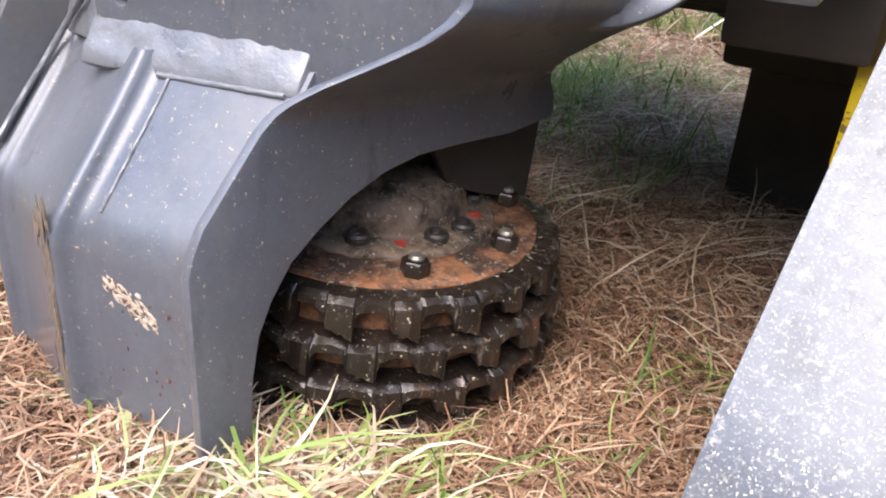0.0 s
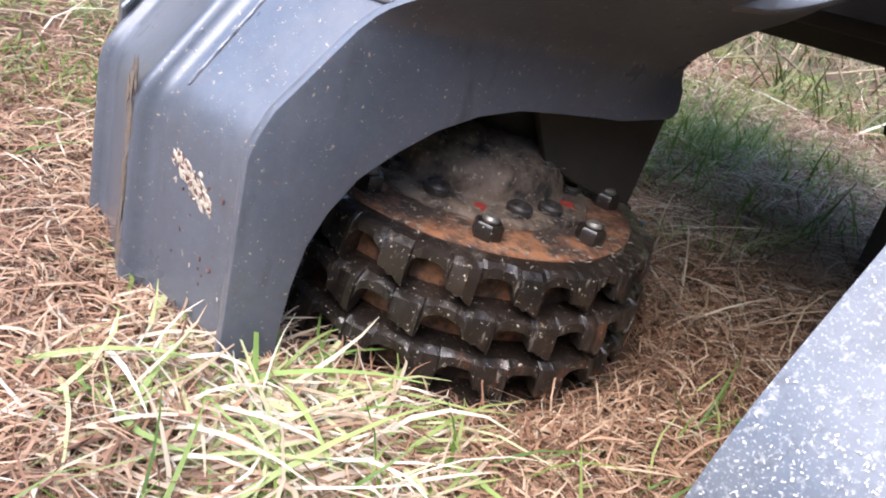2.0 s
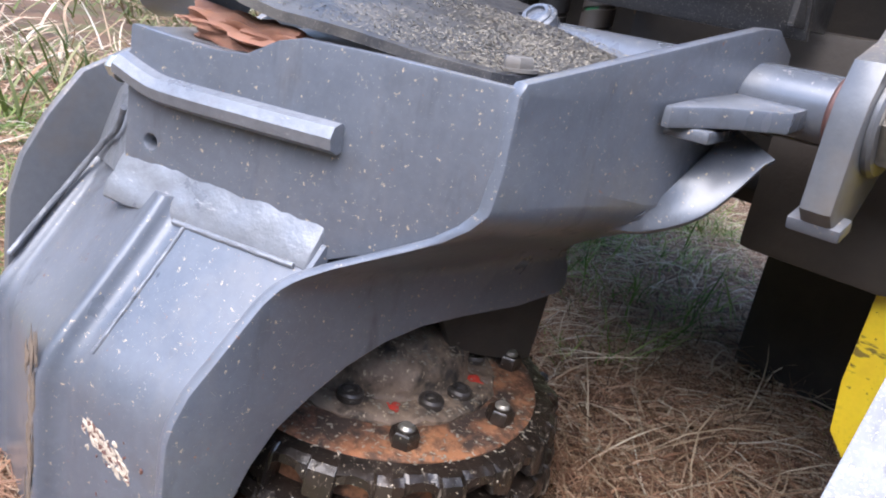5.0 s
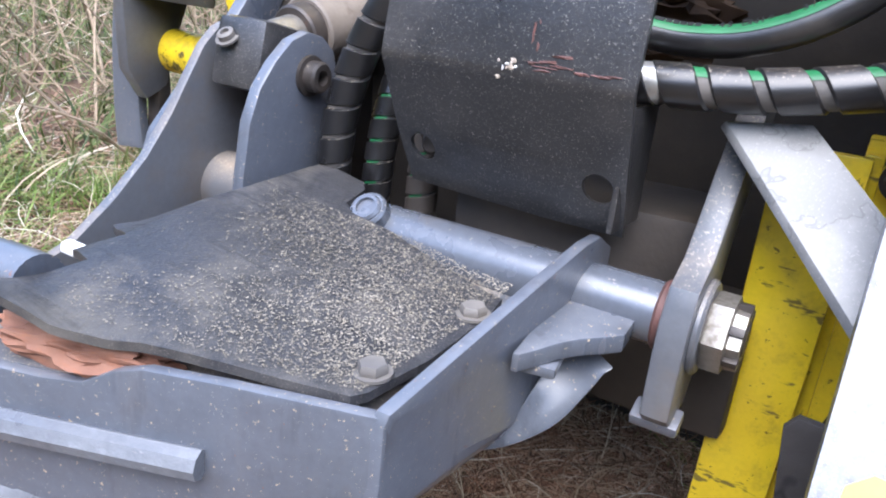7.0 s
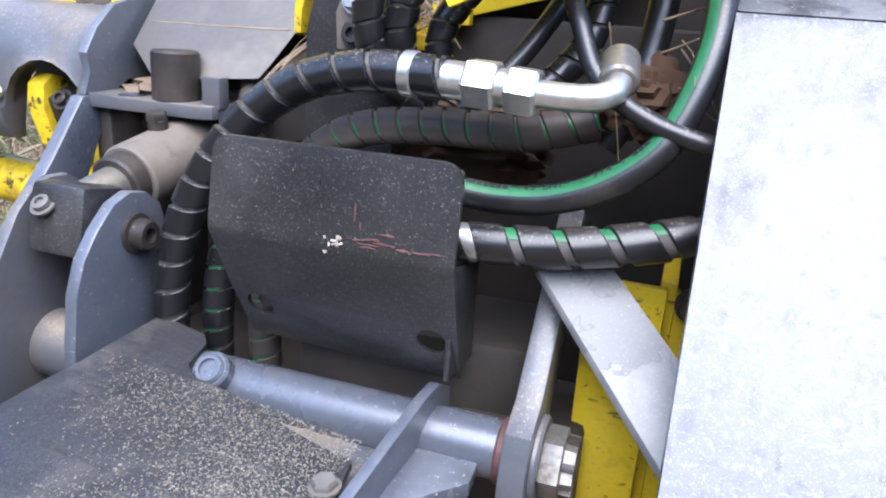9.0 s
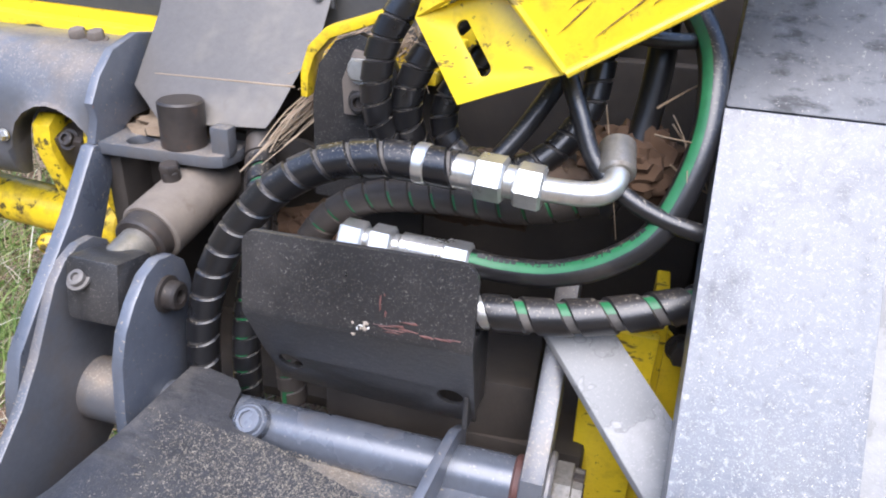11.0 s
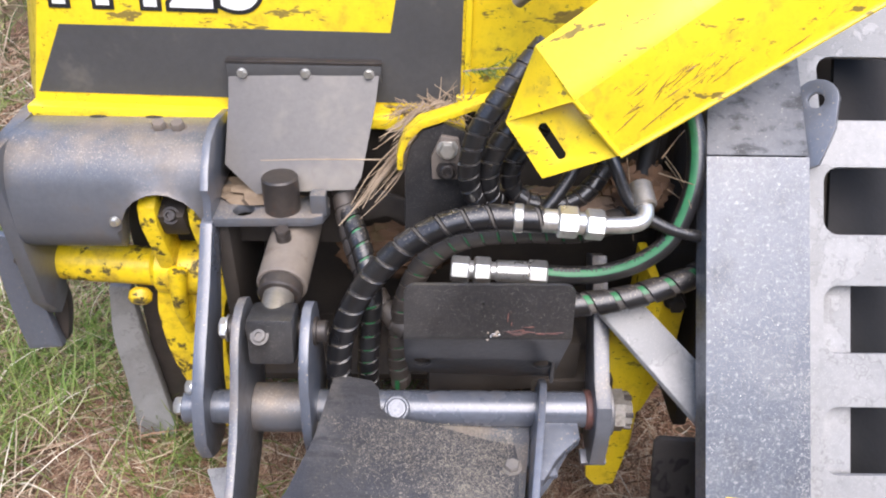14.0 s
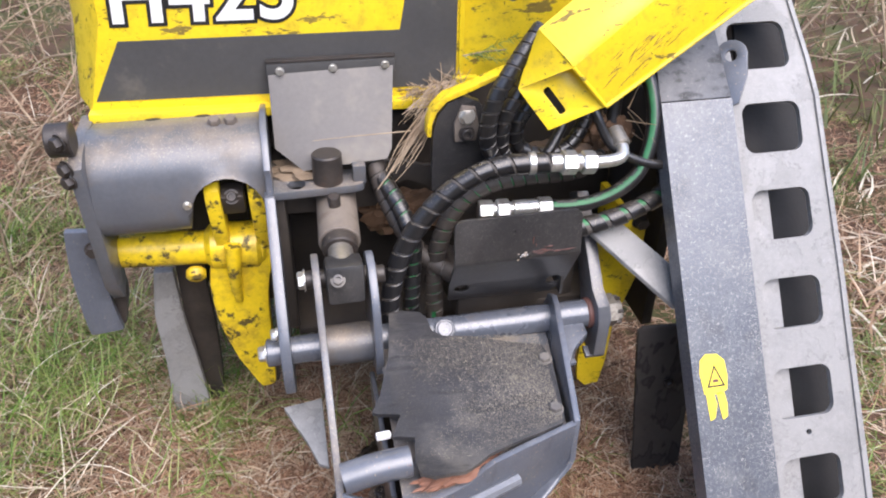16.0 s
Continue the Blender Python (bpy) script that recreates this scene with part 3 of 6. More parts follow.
strands("green_grass", "green grass tufts of the clearing", green_mat, 90000, MID, (0.04, 0.14), (0.0022, 0.0045), (4, 55), 0.7, 6, patch(2.2, 21, -0.1, True, (-0.3, -1.2, 0.25, 0.35)), "grass")
strands("dry_grass", "distant dry grass", straw_mat, 46000, FAR, (0.15, 0.4), (0.006, 0.014), (5, 55), 0.6, 7, shaded_far(0.8, 8, -0.3, (-1.6, -2, 1.6, 2.2)), "grass")
strands("green_grass", "distant green grass", dull_green, 60000, FAR, (0.12, 0.35), (0.006, 0.014), (20, 75), 0.6, 8, patch(0.9, 15, -0.35, False, (-1.6, -2, 1.6, 2.2)), "grass")

# ---- feed roller ----
ROLLER = pose(-0.065, -0.12, 0.0, 0, 4.5, 0)


def toothed_ring(z1, tip, phase, r1, teeth=21):
    """A steel ring whose skirt is cut into teeth: an arched bite rises steeply past each tip and falls slowly to the next."""
    b = bmesh.new()
    rows = []
    bite = [(0.0, 0.0), (0.015, 0.3), (0.04, 0.52), (0.09, 0.7), (0.16, 0.8), (0.25, 0.84), (0.34, 0.82), (0.43, 0.74), (0.5, 0.6), (0.55, 0.42), (0.58, 0.28), (0.6, 0.22), (0.68, 0.2), (0.76, 0.1), (0.82, 0.13), (0.9, 0.02), (0.985, -0.04)]
    rng = random.Random(int(z1 * 1000) + 5)
    h = z1 - tip
    for k in range(teeth):
        worn, hang, skew = rng.uniform(-0.004, 0.003), rng.uniform(-0.1, 0.14), rng.uniform(-0.03, 0.03)
        for f, up in bite:
            a = 2 * math.pi * (k + f + phase + (skew if f > 0.5 else 0)) / teeth
            face = 1.0 if f > 0.57 or f < 0.01 else 0.0
            c, s = math.cos(a), math.sin(a)
            q = Vector((c * 9, s * 9, z1 * 30))
            jit = 0.0035 * noise.noise(q * 2.1) + 0.002 * noise.noise(q * 7)
            r = r1 + worn * face - (0.004 if not face else 0.0) + jit
            zb = tip + h * max(up - hang * face * (1 - up), -0.12) + 0.6 * jit
            zt = z1 - 0.004 + 0.5 * jit
            mid = zb + (zt - zb) * 0.55
            n1, n2 = 0.0022 * noise.noise(q * 11 + Vector((0, 0, 3))), 0.0022 * noise.noise(q * 13 + Vector((0, 0, 8)))
            rows.append([b.verts.new((rr * c, rr * s, z)) for rr, z in (
                (0.15, z1 + 0.001), (r1 - 0.04, z1 + 0.001), (r - 0.012, z1 - 0.001), (r - 0.003 + n1, zt - 0.002), (r + n2, mid + 0.004), (r + 0.0015 + n1, mid - 0.006), (r + n2 + 0.001, zb + 0.003), (r - 0.003, zb), (r - 0.018, zb + 0.002), (r1 - 0.04, min(zb + 0.014, z1 - 0.006)), (0.15, z1 - 0.012))])
    for p, q in zip(rows, rows[1:] + rows[:1]):
        for j in range(11):
            i = (j + 1) % 11
            b.faces.new((p[j], p[i], q[i], q[j]))
    return b


def make_roller():
    roller = thing("feed_roller", ROLLER, "rusty steel feed roller with four toothed rings, oily and worn", "feed roller")
    up = ROLLER.to_3x3() @ Vector((0, 0, 1))
    for k, (z1, tip, r1) in enumerate(((0.168, 0.12, 0.245), (0.116, 0.071, 0.254), (0.064, 0.016, 0.258), (0.008, -0.035, 0.258))):
        b = toothed_ring(z1, tip, 0.12 + 0.41 * k, r1)
        b.transform(ROLLER)
        part("toothed_ring", b, roller_steel, roller, "", 24)
        b = turned([(0.14, tip - 0.024), (0.204, tip - 0.024), (0.212, tip - 0.012), (0.214, tip), (0.212, tip + 0.016), (0.208, tip + 0.03), (0.14, tip + 0.03)], ROLLER, 90)
        for v in b.verts:
            v.co += 0.004 * noise.noise_vector(v.co * 45)
        part("spacer_drum", b, roller_rust, roller)
    part("drum", turned([(0, -0.06), (0.19, -0.06), (0.19, 0.15), (0, 0.15)], ROLLER, 48), roller_steel, roller)
    part("top_flange", turned([(0.1, 0.15), (0.2, 0.15), (0.213, 0.166), (0.2125, 0.17), (0.208, 0.1715), (0.2, 0.172), (0.155, 0.1735), (0.15, 0.172), (0.1, 0.172)], ROLLER, 64), roller_rust, roller, "rust-brown top flange polished by wear")
    b = turned([(0, 0.15), (0.156, 0.15), (0.156, 0.176), (0.152, 0.18), (0.14, 0.182), (0.121, 0.1835), (0.1185, 0.186), (0.117, 0.191), (0.1155, 0.198), (0.113, 0.206), (0.109, 0.214), (0.103, 0.221), (0.097, 0.226), (0.09, 0.23), (0.08, 0.236), (0.06, 0.243), (0, 0.245)], ROLLER, 120)
    for v in b.verts:
        v.co += Vector((0, 0, 0.003 * noise.noise(v.co * 40))) + 0.0045 * noise.noise_vector(v.co * 48) + 0.0025 * noise.noise_vector(v.co * 120)
    part("hub_cover", b, roller_hub, roller, "grimy hub cover caked with sawdust")
    for k in range(8):
        a = radians(-30.5 + 45 * k)
        p = ROLLER @ Vector((0.183 * math.cos(a), 0.183 * math.sin(a), 0.1725))
        nut = part("nut", hex_bolt(p, up, 0.03, 0.018, False), roller_steel, roller)
        part("stud_end", rod(p + up * 0.016, p + up * 0.024, 0.0095), dull_zinc, nut)
    for k in range(16):
        a = radians(-55 + 22 * k)
        p = ROLLER @ Vector((0.128 * math.cos(a), 0.128 * math.sin(a), 0.1815))
        if k in (1, 4, 9):
            part("paint_mark", blob(Matrix.Translation(p), (0.012, 0.01, 0.003), 0.3, 2, k, 2), red_mark, roller, "red paint mark")
        else:
            part("hub_bolt", turned([(0, 0), (0.0155, 0), (0.0155, 0.008), (0.013, 0.011), (0.009, 0.011), (0.008, 0.005), (0, 0.005)], along(p, p + up)[0], 20), dark_steel, roller)
    rng = random.Random(9)
    b = bmesh.new()
    for _ in range(1500):
        a, r = rng.uniform(0, 6.28), rng.uniform(0.02, 0.225)
        c = ROLLER @ Vector((r * math.cos(a), r * math.sin(a), 0.174 if r > 0.157 else 0.186 if r > 0.118 else 0.24 if r < 0.08 else 0.23))
        s, w, t = rng.uniform(0.0015, 0.004), rng.uniform(0.0006, 0.0016), rng.uniform(0, 6.28)
        b.faces.new([b.verts.new(c + Vector((math.cos(t) * p - math.sin(t) * q, math.sin(t) * p + math.cos(t) * q, 0.001))) for p, q in ((-s, -w), (s, -w), (s, w), (-s, w))])
    dust = new("wood_chips", mesh_from(b, "wood_chips", sawdust_mat, 0))
    tagged(dust, "pale wood chips scattered over the roller's top", "wood chips", kind="stuff")


make_roller()

# ---- roller arm ----
def front_low(x):
    return -0.478 + 0.36 * x


def front_high(x):
    return -0.363 + 0.344 * x


def side_bend(v):
    """The side plate stands at x = 0.085 below and is set outwards above the roller arch."""
    y, z = v.x, v.y
    out = smoothstep(0.345, 0.47, z)
    x = 0.083 + 0.035 * (y + 0.41) + out * (0.138 + 0.09 * (y + 0.29)) + 0.1 * max(0, z - 0.56)
    return Vector((x + v.z - 0.012, y, z))


SECTION = [(-0.276, -0.5), (-0.274, -0.508), (-0.269, -0.5135), (-0.262, -0.5148), (-0.257, -0.5125), (-0.254, -0.507), (-0.2505, -0.5035), (-0.244, -0.5015), (-0.23, -0.502), (-0.2, -0.5055), (-0.15, -0.513), (-0.11, -0.5195), (-0.098, -0.5225), (-0.091, -0.5238), (-0.0862, -0.523),
           (-0.083, -0.52), (-0.0805, -0.514), (-0.0775, -0.508), (-0.073, -0.503), (-0.067, -0.5002), (-0.06, -0.4985), (-0.053, -0.4972), (-0.045, -0.4945), (0.0, -0.478), (0.04, -0.4636), (0.07, -0.4528), (0.082, -0.4485)]


def section_y(x):
    """The front plate's y at x, below its bend."""
    for (x0, y0), (x1, y1) in zip(SECTION, SECTION[1:]):
        if x <= x1:
            return y0 + (y1 - y0) * (x - x0) / (x1 - x0)
    return SECTION[-1][1]


def make_arm():
    arm = thing("roller_arm", (0, -0.2, 0.0), "grey painted steel roller arm arched over the feed roller, scratched", "machine arm")
    arch = [(0.03, 0.30), (-0.046, 0.2915), (-0.14, 0.2925), (-0.2, 0.291), (-0.25, 0.281), (-0.295, 0.263), (-0.335, 0.238), (-0.368, 0.212), (-0.392, 0.178), (-0.407, 0.145), (-0.416, 0.1), (-0.42, 0.05), (-0.42, -0.04)]
    outline = arch + [(-0.477, -0.04), (-0.477, 0.225), (-0.472, 0.245), (-0.46, 0.27), (-0.38, 0.369), (-0.36, 0.388), (-0.338, 0.405), (-0.312, 0.432), (-0.295, 0.465), (-0.289, 0.5),
                      (-0.289, 0.56), (-0.284, 0.571), (0.0, 0.648), (0.03, 0.65), (0.065, 0.63), (0.078, 0.59), (0.07, 0.55), (0.03, 0.52), (-0.02, 0.46), (-0.03, 0.42), (0.0, 0.38), (0.035, 0.335), (0.04, 0.31)]
    cuts = [((0, z), (0, 1)) for z in (0.345, 0.36, 0.375, 0.39, 0.405, 0.42, 0.435, 0.45, 0.47, 0.56)] + [((y, 0), (1, 0)) for y in (-0.2, -0.1)]
    part("side_plate", flat(outline, 0.014, Matrix.Identity(4), (), 0.0035, cuts, side_bend), grey_paint, arm)
    prof = [(-0.05, 0.0), (0.0, 0.0), (0.1, 0.0), (0.205, 0.0), (0.218, 0.0008), (0.229, 0.0035), (0.238, 0.0075), (0.247, 0.0125), (0.258, 0.02), (0.3, 0.05), (0.34, 0.078), (0.375, 0.101), (0.392, 0.112)]
    rows = [[(x, y + q, z) for x, y in SECTION] for z, q in prof]
    part("front_plate", sheet(rows, (0.0, 0.014, 0.0), 0.0), grey_paint, arm, "bent front plate with a pressed step", 40)
    top = [(-0.16, 0.375), (0.075, 0.375), (0.15, 0.41), (0.195, 0.44), (0.222, 0.47), (0.226, 0.5), (0.229, 0.566), (0.1, 0.568), (0.03, 0.567), (0.005, 0.56), (-0.025, 0.543), (-0.06, 0.54), (-0.1, 0.541), (-0.16, 0.545)]
    part("upper_plate", flat(top, -0.014, XZ, [circle(-0.128, 0.435, 0.008, 12)], 0.003, [((x, 0), (1, 0)) for x in (-0.05, 0.05, 0.12)], lambda v: Vector((v.x, v.y, -front_high(v.x) + v.z))), grey_paint, arm)
    rib = [(x, front_high(x) - 0.006, z) for x, z in ((-0.16, 0.505), (-0.13, 0.495), (-0.1, 0.49), (0.0, 0.49), (0.09, 0.491))]
    part("rib", tube(rib, 0.014, 8, 0.01), weld_paint, arm, "welded stiffening rib")
    led = [-0.165 + 0.243 * k / 24 for k in range(25)]
    rows = [[(x, front_high(x) + dy, z) for x in led] for dy, z in ((0.004, 0.42), (0.0, 0.412), (-0.004, 0.404), (-0.008, 0.396), (-0.012, 0.387), (-0.0155, 0.378), (-0.018, 0.37))]
    b = sheet(rows, (0, 0.01, -0.006), 0.002)
    for v in b.verts:
        v.co += 0.0028 * noise.noise_vector(v.co * 38) + 0.001 * noise.noise_vector(v.co * 120)
    part("weld_ledge", b, weld_paint, arm, "ground-down weld ledge")
    crease = [(-0.056, section_y(-0.056) - 0.0005 + q, z) for z, q in ((0.25, 0.0145), (0.3, 0.05), (0.34, 0.078), (0.375, 0.101))]
    side = [(-0.262, -0.494, 0.275), (-0.262, -0.46, 0.32), (-0.255, -0.425, 0.37), (-0.235, -0.41, 0.405), (-0.2, -0.41, 0.43), (-0.172, -0.415, 0.46)]
    for pts, r in (([(x, front_high(x) - 0.0185, 0.37) for x in (-0.07, -0.02, 0.03, 0.07)], 0.003), (crease, 0.0022), (side, 0.0035)):
        b = tube(pts, r, 10, 0.005)
        for v in b.verts:
            v.co += 0.0005 * noise.noise_vector(v.co * 160) + (r > 0.004) * 0.002 * noise.noise_vector(v.co * 40)
        part("weld_bead", b, weld_paint, arm, "weld bead")
    deck = [(-0.16, front_high(-0.16) + 0.012), (0.205, front_high(0.205) + 0.012), (0.245, -0.02), (0.245, 0.03), (-0.15, 0.03)]
    part("deck", flat(deck, 0.01, Matrix.Translation((0, 0, 0)), (), 0, (), lambda v: Vector((v.x, v.y, 0.53 + 0.1 * (v.y + 0.35) - 0.05 * v.x + v.z))), grey_dusty, arm)
    inner = [(-0.45, -0.04), (-0.45, 0.23), (-0.36, 0.36), (-0.3, 0.45), (0.05, 0.47), (0.03, 0.33), (-0.06, 0.29), (-0.2, 0.29), (-0.33, 0.24), (-0.4, 0.14), (-0.41, -0.04)]
    part("inner_plate", flat(inner, 0.012, Matrix.Translation((-0.172, 0.0, 0)) @ YZ), grey_paint, arm)
    roof = [(-0.37, 0.28), (-0.25, 0.315), (0.02, 0.32), (0.03, 0.335), (-0.25, 0.33), (-0.36, 0.295)]
    part("motor_housing", turned([(0, 0.22), (0.075, 0.225), (0.072, 0.25), (0.07, 0.34), (0, 0.34)], ROLLER @ Matrix.Translation((-0.02, 0.05, 0)), 40), frame_paint, arm, "dark hydraulic motor housing")
    # Roof inside the arch; its dark paint carries the recess's shade.
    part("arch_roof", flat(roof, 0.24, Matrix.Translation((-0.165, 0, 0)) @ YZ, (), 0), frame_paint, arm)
    part("inner_bracket", flat([(-0.09, 0.22), (-0.03, 0.195), (0.045, 0.172), (0.085, 0.165), (0.103, 0.305), (-0.14, 0.305)], 0.012, Matrix.Translation((0.03, 0.0, 0.0)) @ YZ), frame_paint, arm)
    left = [(0.115, 0.765), (0.105, 0.79), (0.08, 0.806), (0.05, 0.808), (0.02, 0.797), (-0.005, 0.775), (-0.03, 0.738), (-0.06, 0.692), (-0.1, 0.643), (-0.148, 0.6), (-0.207, 0.558), (-0.3, 0.525), (-0.37, 0.505), (-0.42, 0.478), (-0.455, 0.43), (-0.48, 0.383),
            (-0.492, 0.34), (-0.494, 0.29), (-0.494, 0.1), (-0.44, 0.1), (-0.4, 0.25), (-0.3, 0.34), (-0.1, 0.42), (0.02, 0.48), (0.1, 0.53), (0.125, 0.6)]
    part("clevis_plate", flat(left, 0.016, Matrix.Translation((-0.282, 0, 0)) @ YZ, (), 0.004), grey_dusty, arm)
    lug = [(-0.06, 0.6), (-0.058, 0.63), (-0.047, 0.7), (-0.03, 0.74), (-0.005, 0.77), (0.025, 0.795), (0.055, 0.804), (0.085, 0.797), (0.108, 0.778), (0.117, 0.75), (0.127, 0.66), (0.133, 0.587), (0.1, 0.54), (0.0, 0.53), (-0.05, 0.55)]
    part("lug_plate", flat(lug, 0.018, Matrix.Translation((-0.165, 0, 0)) @ YZ, (), 0.004), grey_paint, arm)
    part("side_web", sheet([[(-0.272, -0.405, 0.385), (-0.21, -0.41, 0.385), (-0.16, -0.418, 0.385)], [(-0.272, -0.38, 0.46), (-0.21, -0.395, 0.455), (-0.158, -0.41, 0.45)], [(-0.27, -0.33, 0.52), (-0.21, -0.36, 0.515), (-0.158, -0.4, 0.51)]], (0, 0.012, -0.006)), weld_paint, arm)
    part("front_lip", tube([(-0.265, -0.34, 0.575), (-0.2, -0.335, 0.585), (-0.13, -0.33, 0.585)], 0.03, 24, 0.01), grey_paint, arm, "rounded grey lip beside the rubber mat")
    part("pivot_tube", rod((-0.16, 0.03, 0.585), (0.365, 0.03, 0.585), 0.034, 40), steel_tube, arm, "satin grey pivot tube")
    part("sleeve", rod((-0.268, 0.03, 0.585), (-0.15, 0.03, 0.585), 0.046, 40), grey_dusty, arm, "dusty pivot sleeve")
    part("boss", rod((0.0, 0.012, 0.603), (0.0, -0.006, 0.622), 0.024, 28), steel_tube, arm)
    b = rod((0.0, -0.003, 0.619), (0.0, -0.009, 0.6255), 0.019, 28, 0.003, None, 0.012)
    part("grease_cap", b, steel_tube, arm, "bright ring round a grease hole")
    part("grease_plug", hex_bolt((0.0, -0.001, 0.617), (0, -0.7, 0.72), 0.016, 0.006, False), dark_steel, arm, "dark grease plug")
    m, _ = along((-0.147, 0.058, 0.75), (0.0, 0.058, 0.75))
    part("lug_bolt", turned([(0, 0), (0.026, 0), (0.026, 0.005), (0.02, 0.006), (0.02, 0.02), (0.017, 0.023), (0.01, 0.023), (0.009, 0.01), (0, 0.01)], m, 28), dark_steel, arm)
    gus = [(0.255, -0.12), (0.262, -0.118), (0.272, -0.104), (0.285, -0.082), (0.302, -0.062), (0.322, -0.046), (0.335, -0.034), (0.335, 0.03), (0.25, 0.03)]
    part("gusset", flat(gus, 0.02, Matrix.Identity(4), (), 0.004, (), lambda v: Vector((v.x, v.y, 0.547 + 0.15 * (v.y + 0.12) + v.z))), grey_paint, arm)
    edge = smooth_path([(0.222, -0.112, 0.438), (0.255, -0.085, 0.445), (0.288, -0.055, 0.468), (0.31, -0.035, 0.505), (0.322, -0.026, 0.53), (0.334, -0.018, 0.538)], 0.012)
    wing = [[tuple(p.lerp(Vector((0.25 + 0.02 * k / len(edge), -0.1 + 0.11 * k / len(edge), 0.46 + 0.1 * k / len(edge))), s)) for k, p in enumerate(edge)] for s in (0, 0.33, 0.66, 1)]
    part("lower_gusset", sheet(wing, (-0.004, 0.008, -0.006)), grey_paint, arm)
    part("web", box((0.05, 0.14, 0.012), pose(0.255, -0.03, 0.545, 0, 0, 10)), grey_paint, arm)
    rng = random.Random(2)
    flakes, pits, streaks = bmesh.new(), bmesh.new(), bmesh.new()
    for k in range(150):
        t = rng.random()
        w = 0.0045 + 0.007 * math.sin(math.pi * t)
        x, z = -0.04 + 0.052 * t + rng.gauss(0, 0.5) * w, 0.186 - 0.037 * t + rng.gauss(0, 0.55) * w
        join(pits if k % 4 == 0 else flakes, blob(Matrix.Translation((x, section_y(x) - 0.0003, z)) @ pose(0, 0, 0, 0, rng.uniform(20, 60), 19), (rng.uniform(0.0015, 0.0055), 0.0009, rng.uniform(0.001, 0.003)), 0.6, 3, k, 1))
    for k in range(26):
        x, z = rng.uniform(-0.05, 0.07), rng.uniform(0.06, 0.19)
        join(flakes if k % 3 == 0 else pits, blob(Matrix.Translation((x, section_y(x) - 0.0003, z)), (rng.uniform(0.001, 0.003), 0.0008, rng.uniform(0.001, 0.004)), 0.6, 3, k + 9, 1))
    for k in range(90):
        x, z = rng.gauss(-0.108, 0.012), rng.uniform(0.03, 0.25)
        x = min(max(x, -0.16), -0.088)
        join(streaks, blob(Matrix.Translation((x, section_y(x) - 0.0002 + 0.12 * max(0, z - 0.222), z)), (rng.uniform(0.0006, 0.0028), 0.0011, rng.uniform(0.004, 0.026)), 0.6, 3, k + 40, 1))
    tagged(part("paint_chip", flakes, scuff_pale, arm, "pale scraped patch of bare metal"), kind="stuff")
    tagged(part("paint_pit", pits, scuff_red, arm, "brown pits in the scraped patch"), kind="stuff")
    tagged(part("paint_scuff", streaks, rub_brown, arm, "brown rubbed streaks along the pressed step"), kind="stuff")
    part("wedge_foot", flat([(-0.38, 0.01), (-0.29, 0.02), (-0.29, -0.14), (-0.312, -0.13), (-0.335, -0.075), (-0.36, -0.03)], 0.012, Matrix.Identity(4), (), 0.003, (), lambda v: Vector((v.x, v.y, 0.415 + 0.35 * v.y + v.z))), slot_paint, arm, "pale worn foot plate")
    part("edge_bolt", hex_bolt((-0.165, front_high(-0.165) + 0.0, 0.5), (-0.9, -0.3, 0), 0.02, 0.014), bright_steel, arm)


make_arm()

# ---- rubber mat on the arm ----
def mat_height(x, y):
    base = 0.596 - 0.11 * x + 0.1 * (y + 0.15)
    return base + 0.004 * noise.noise(Vector((x * 9, y * 9, 0))) + 0.03 * smoothstep(-0.33, -0.42, y) * smoothstep(0.05, -0.1, x) - 0.02 * smoothstep(-0.13, -0.19, x)


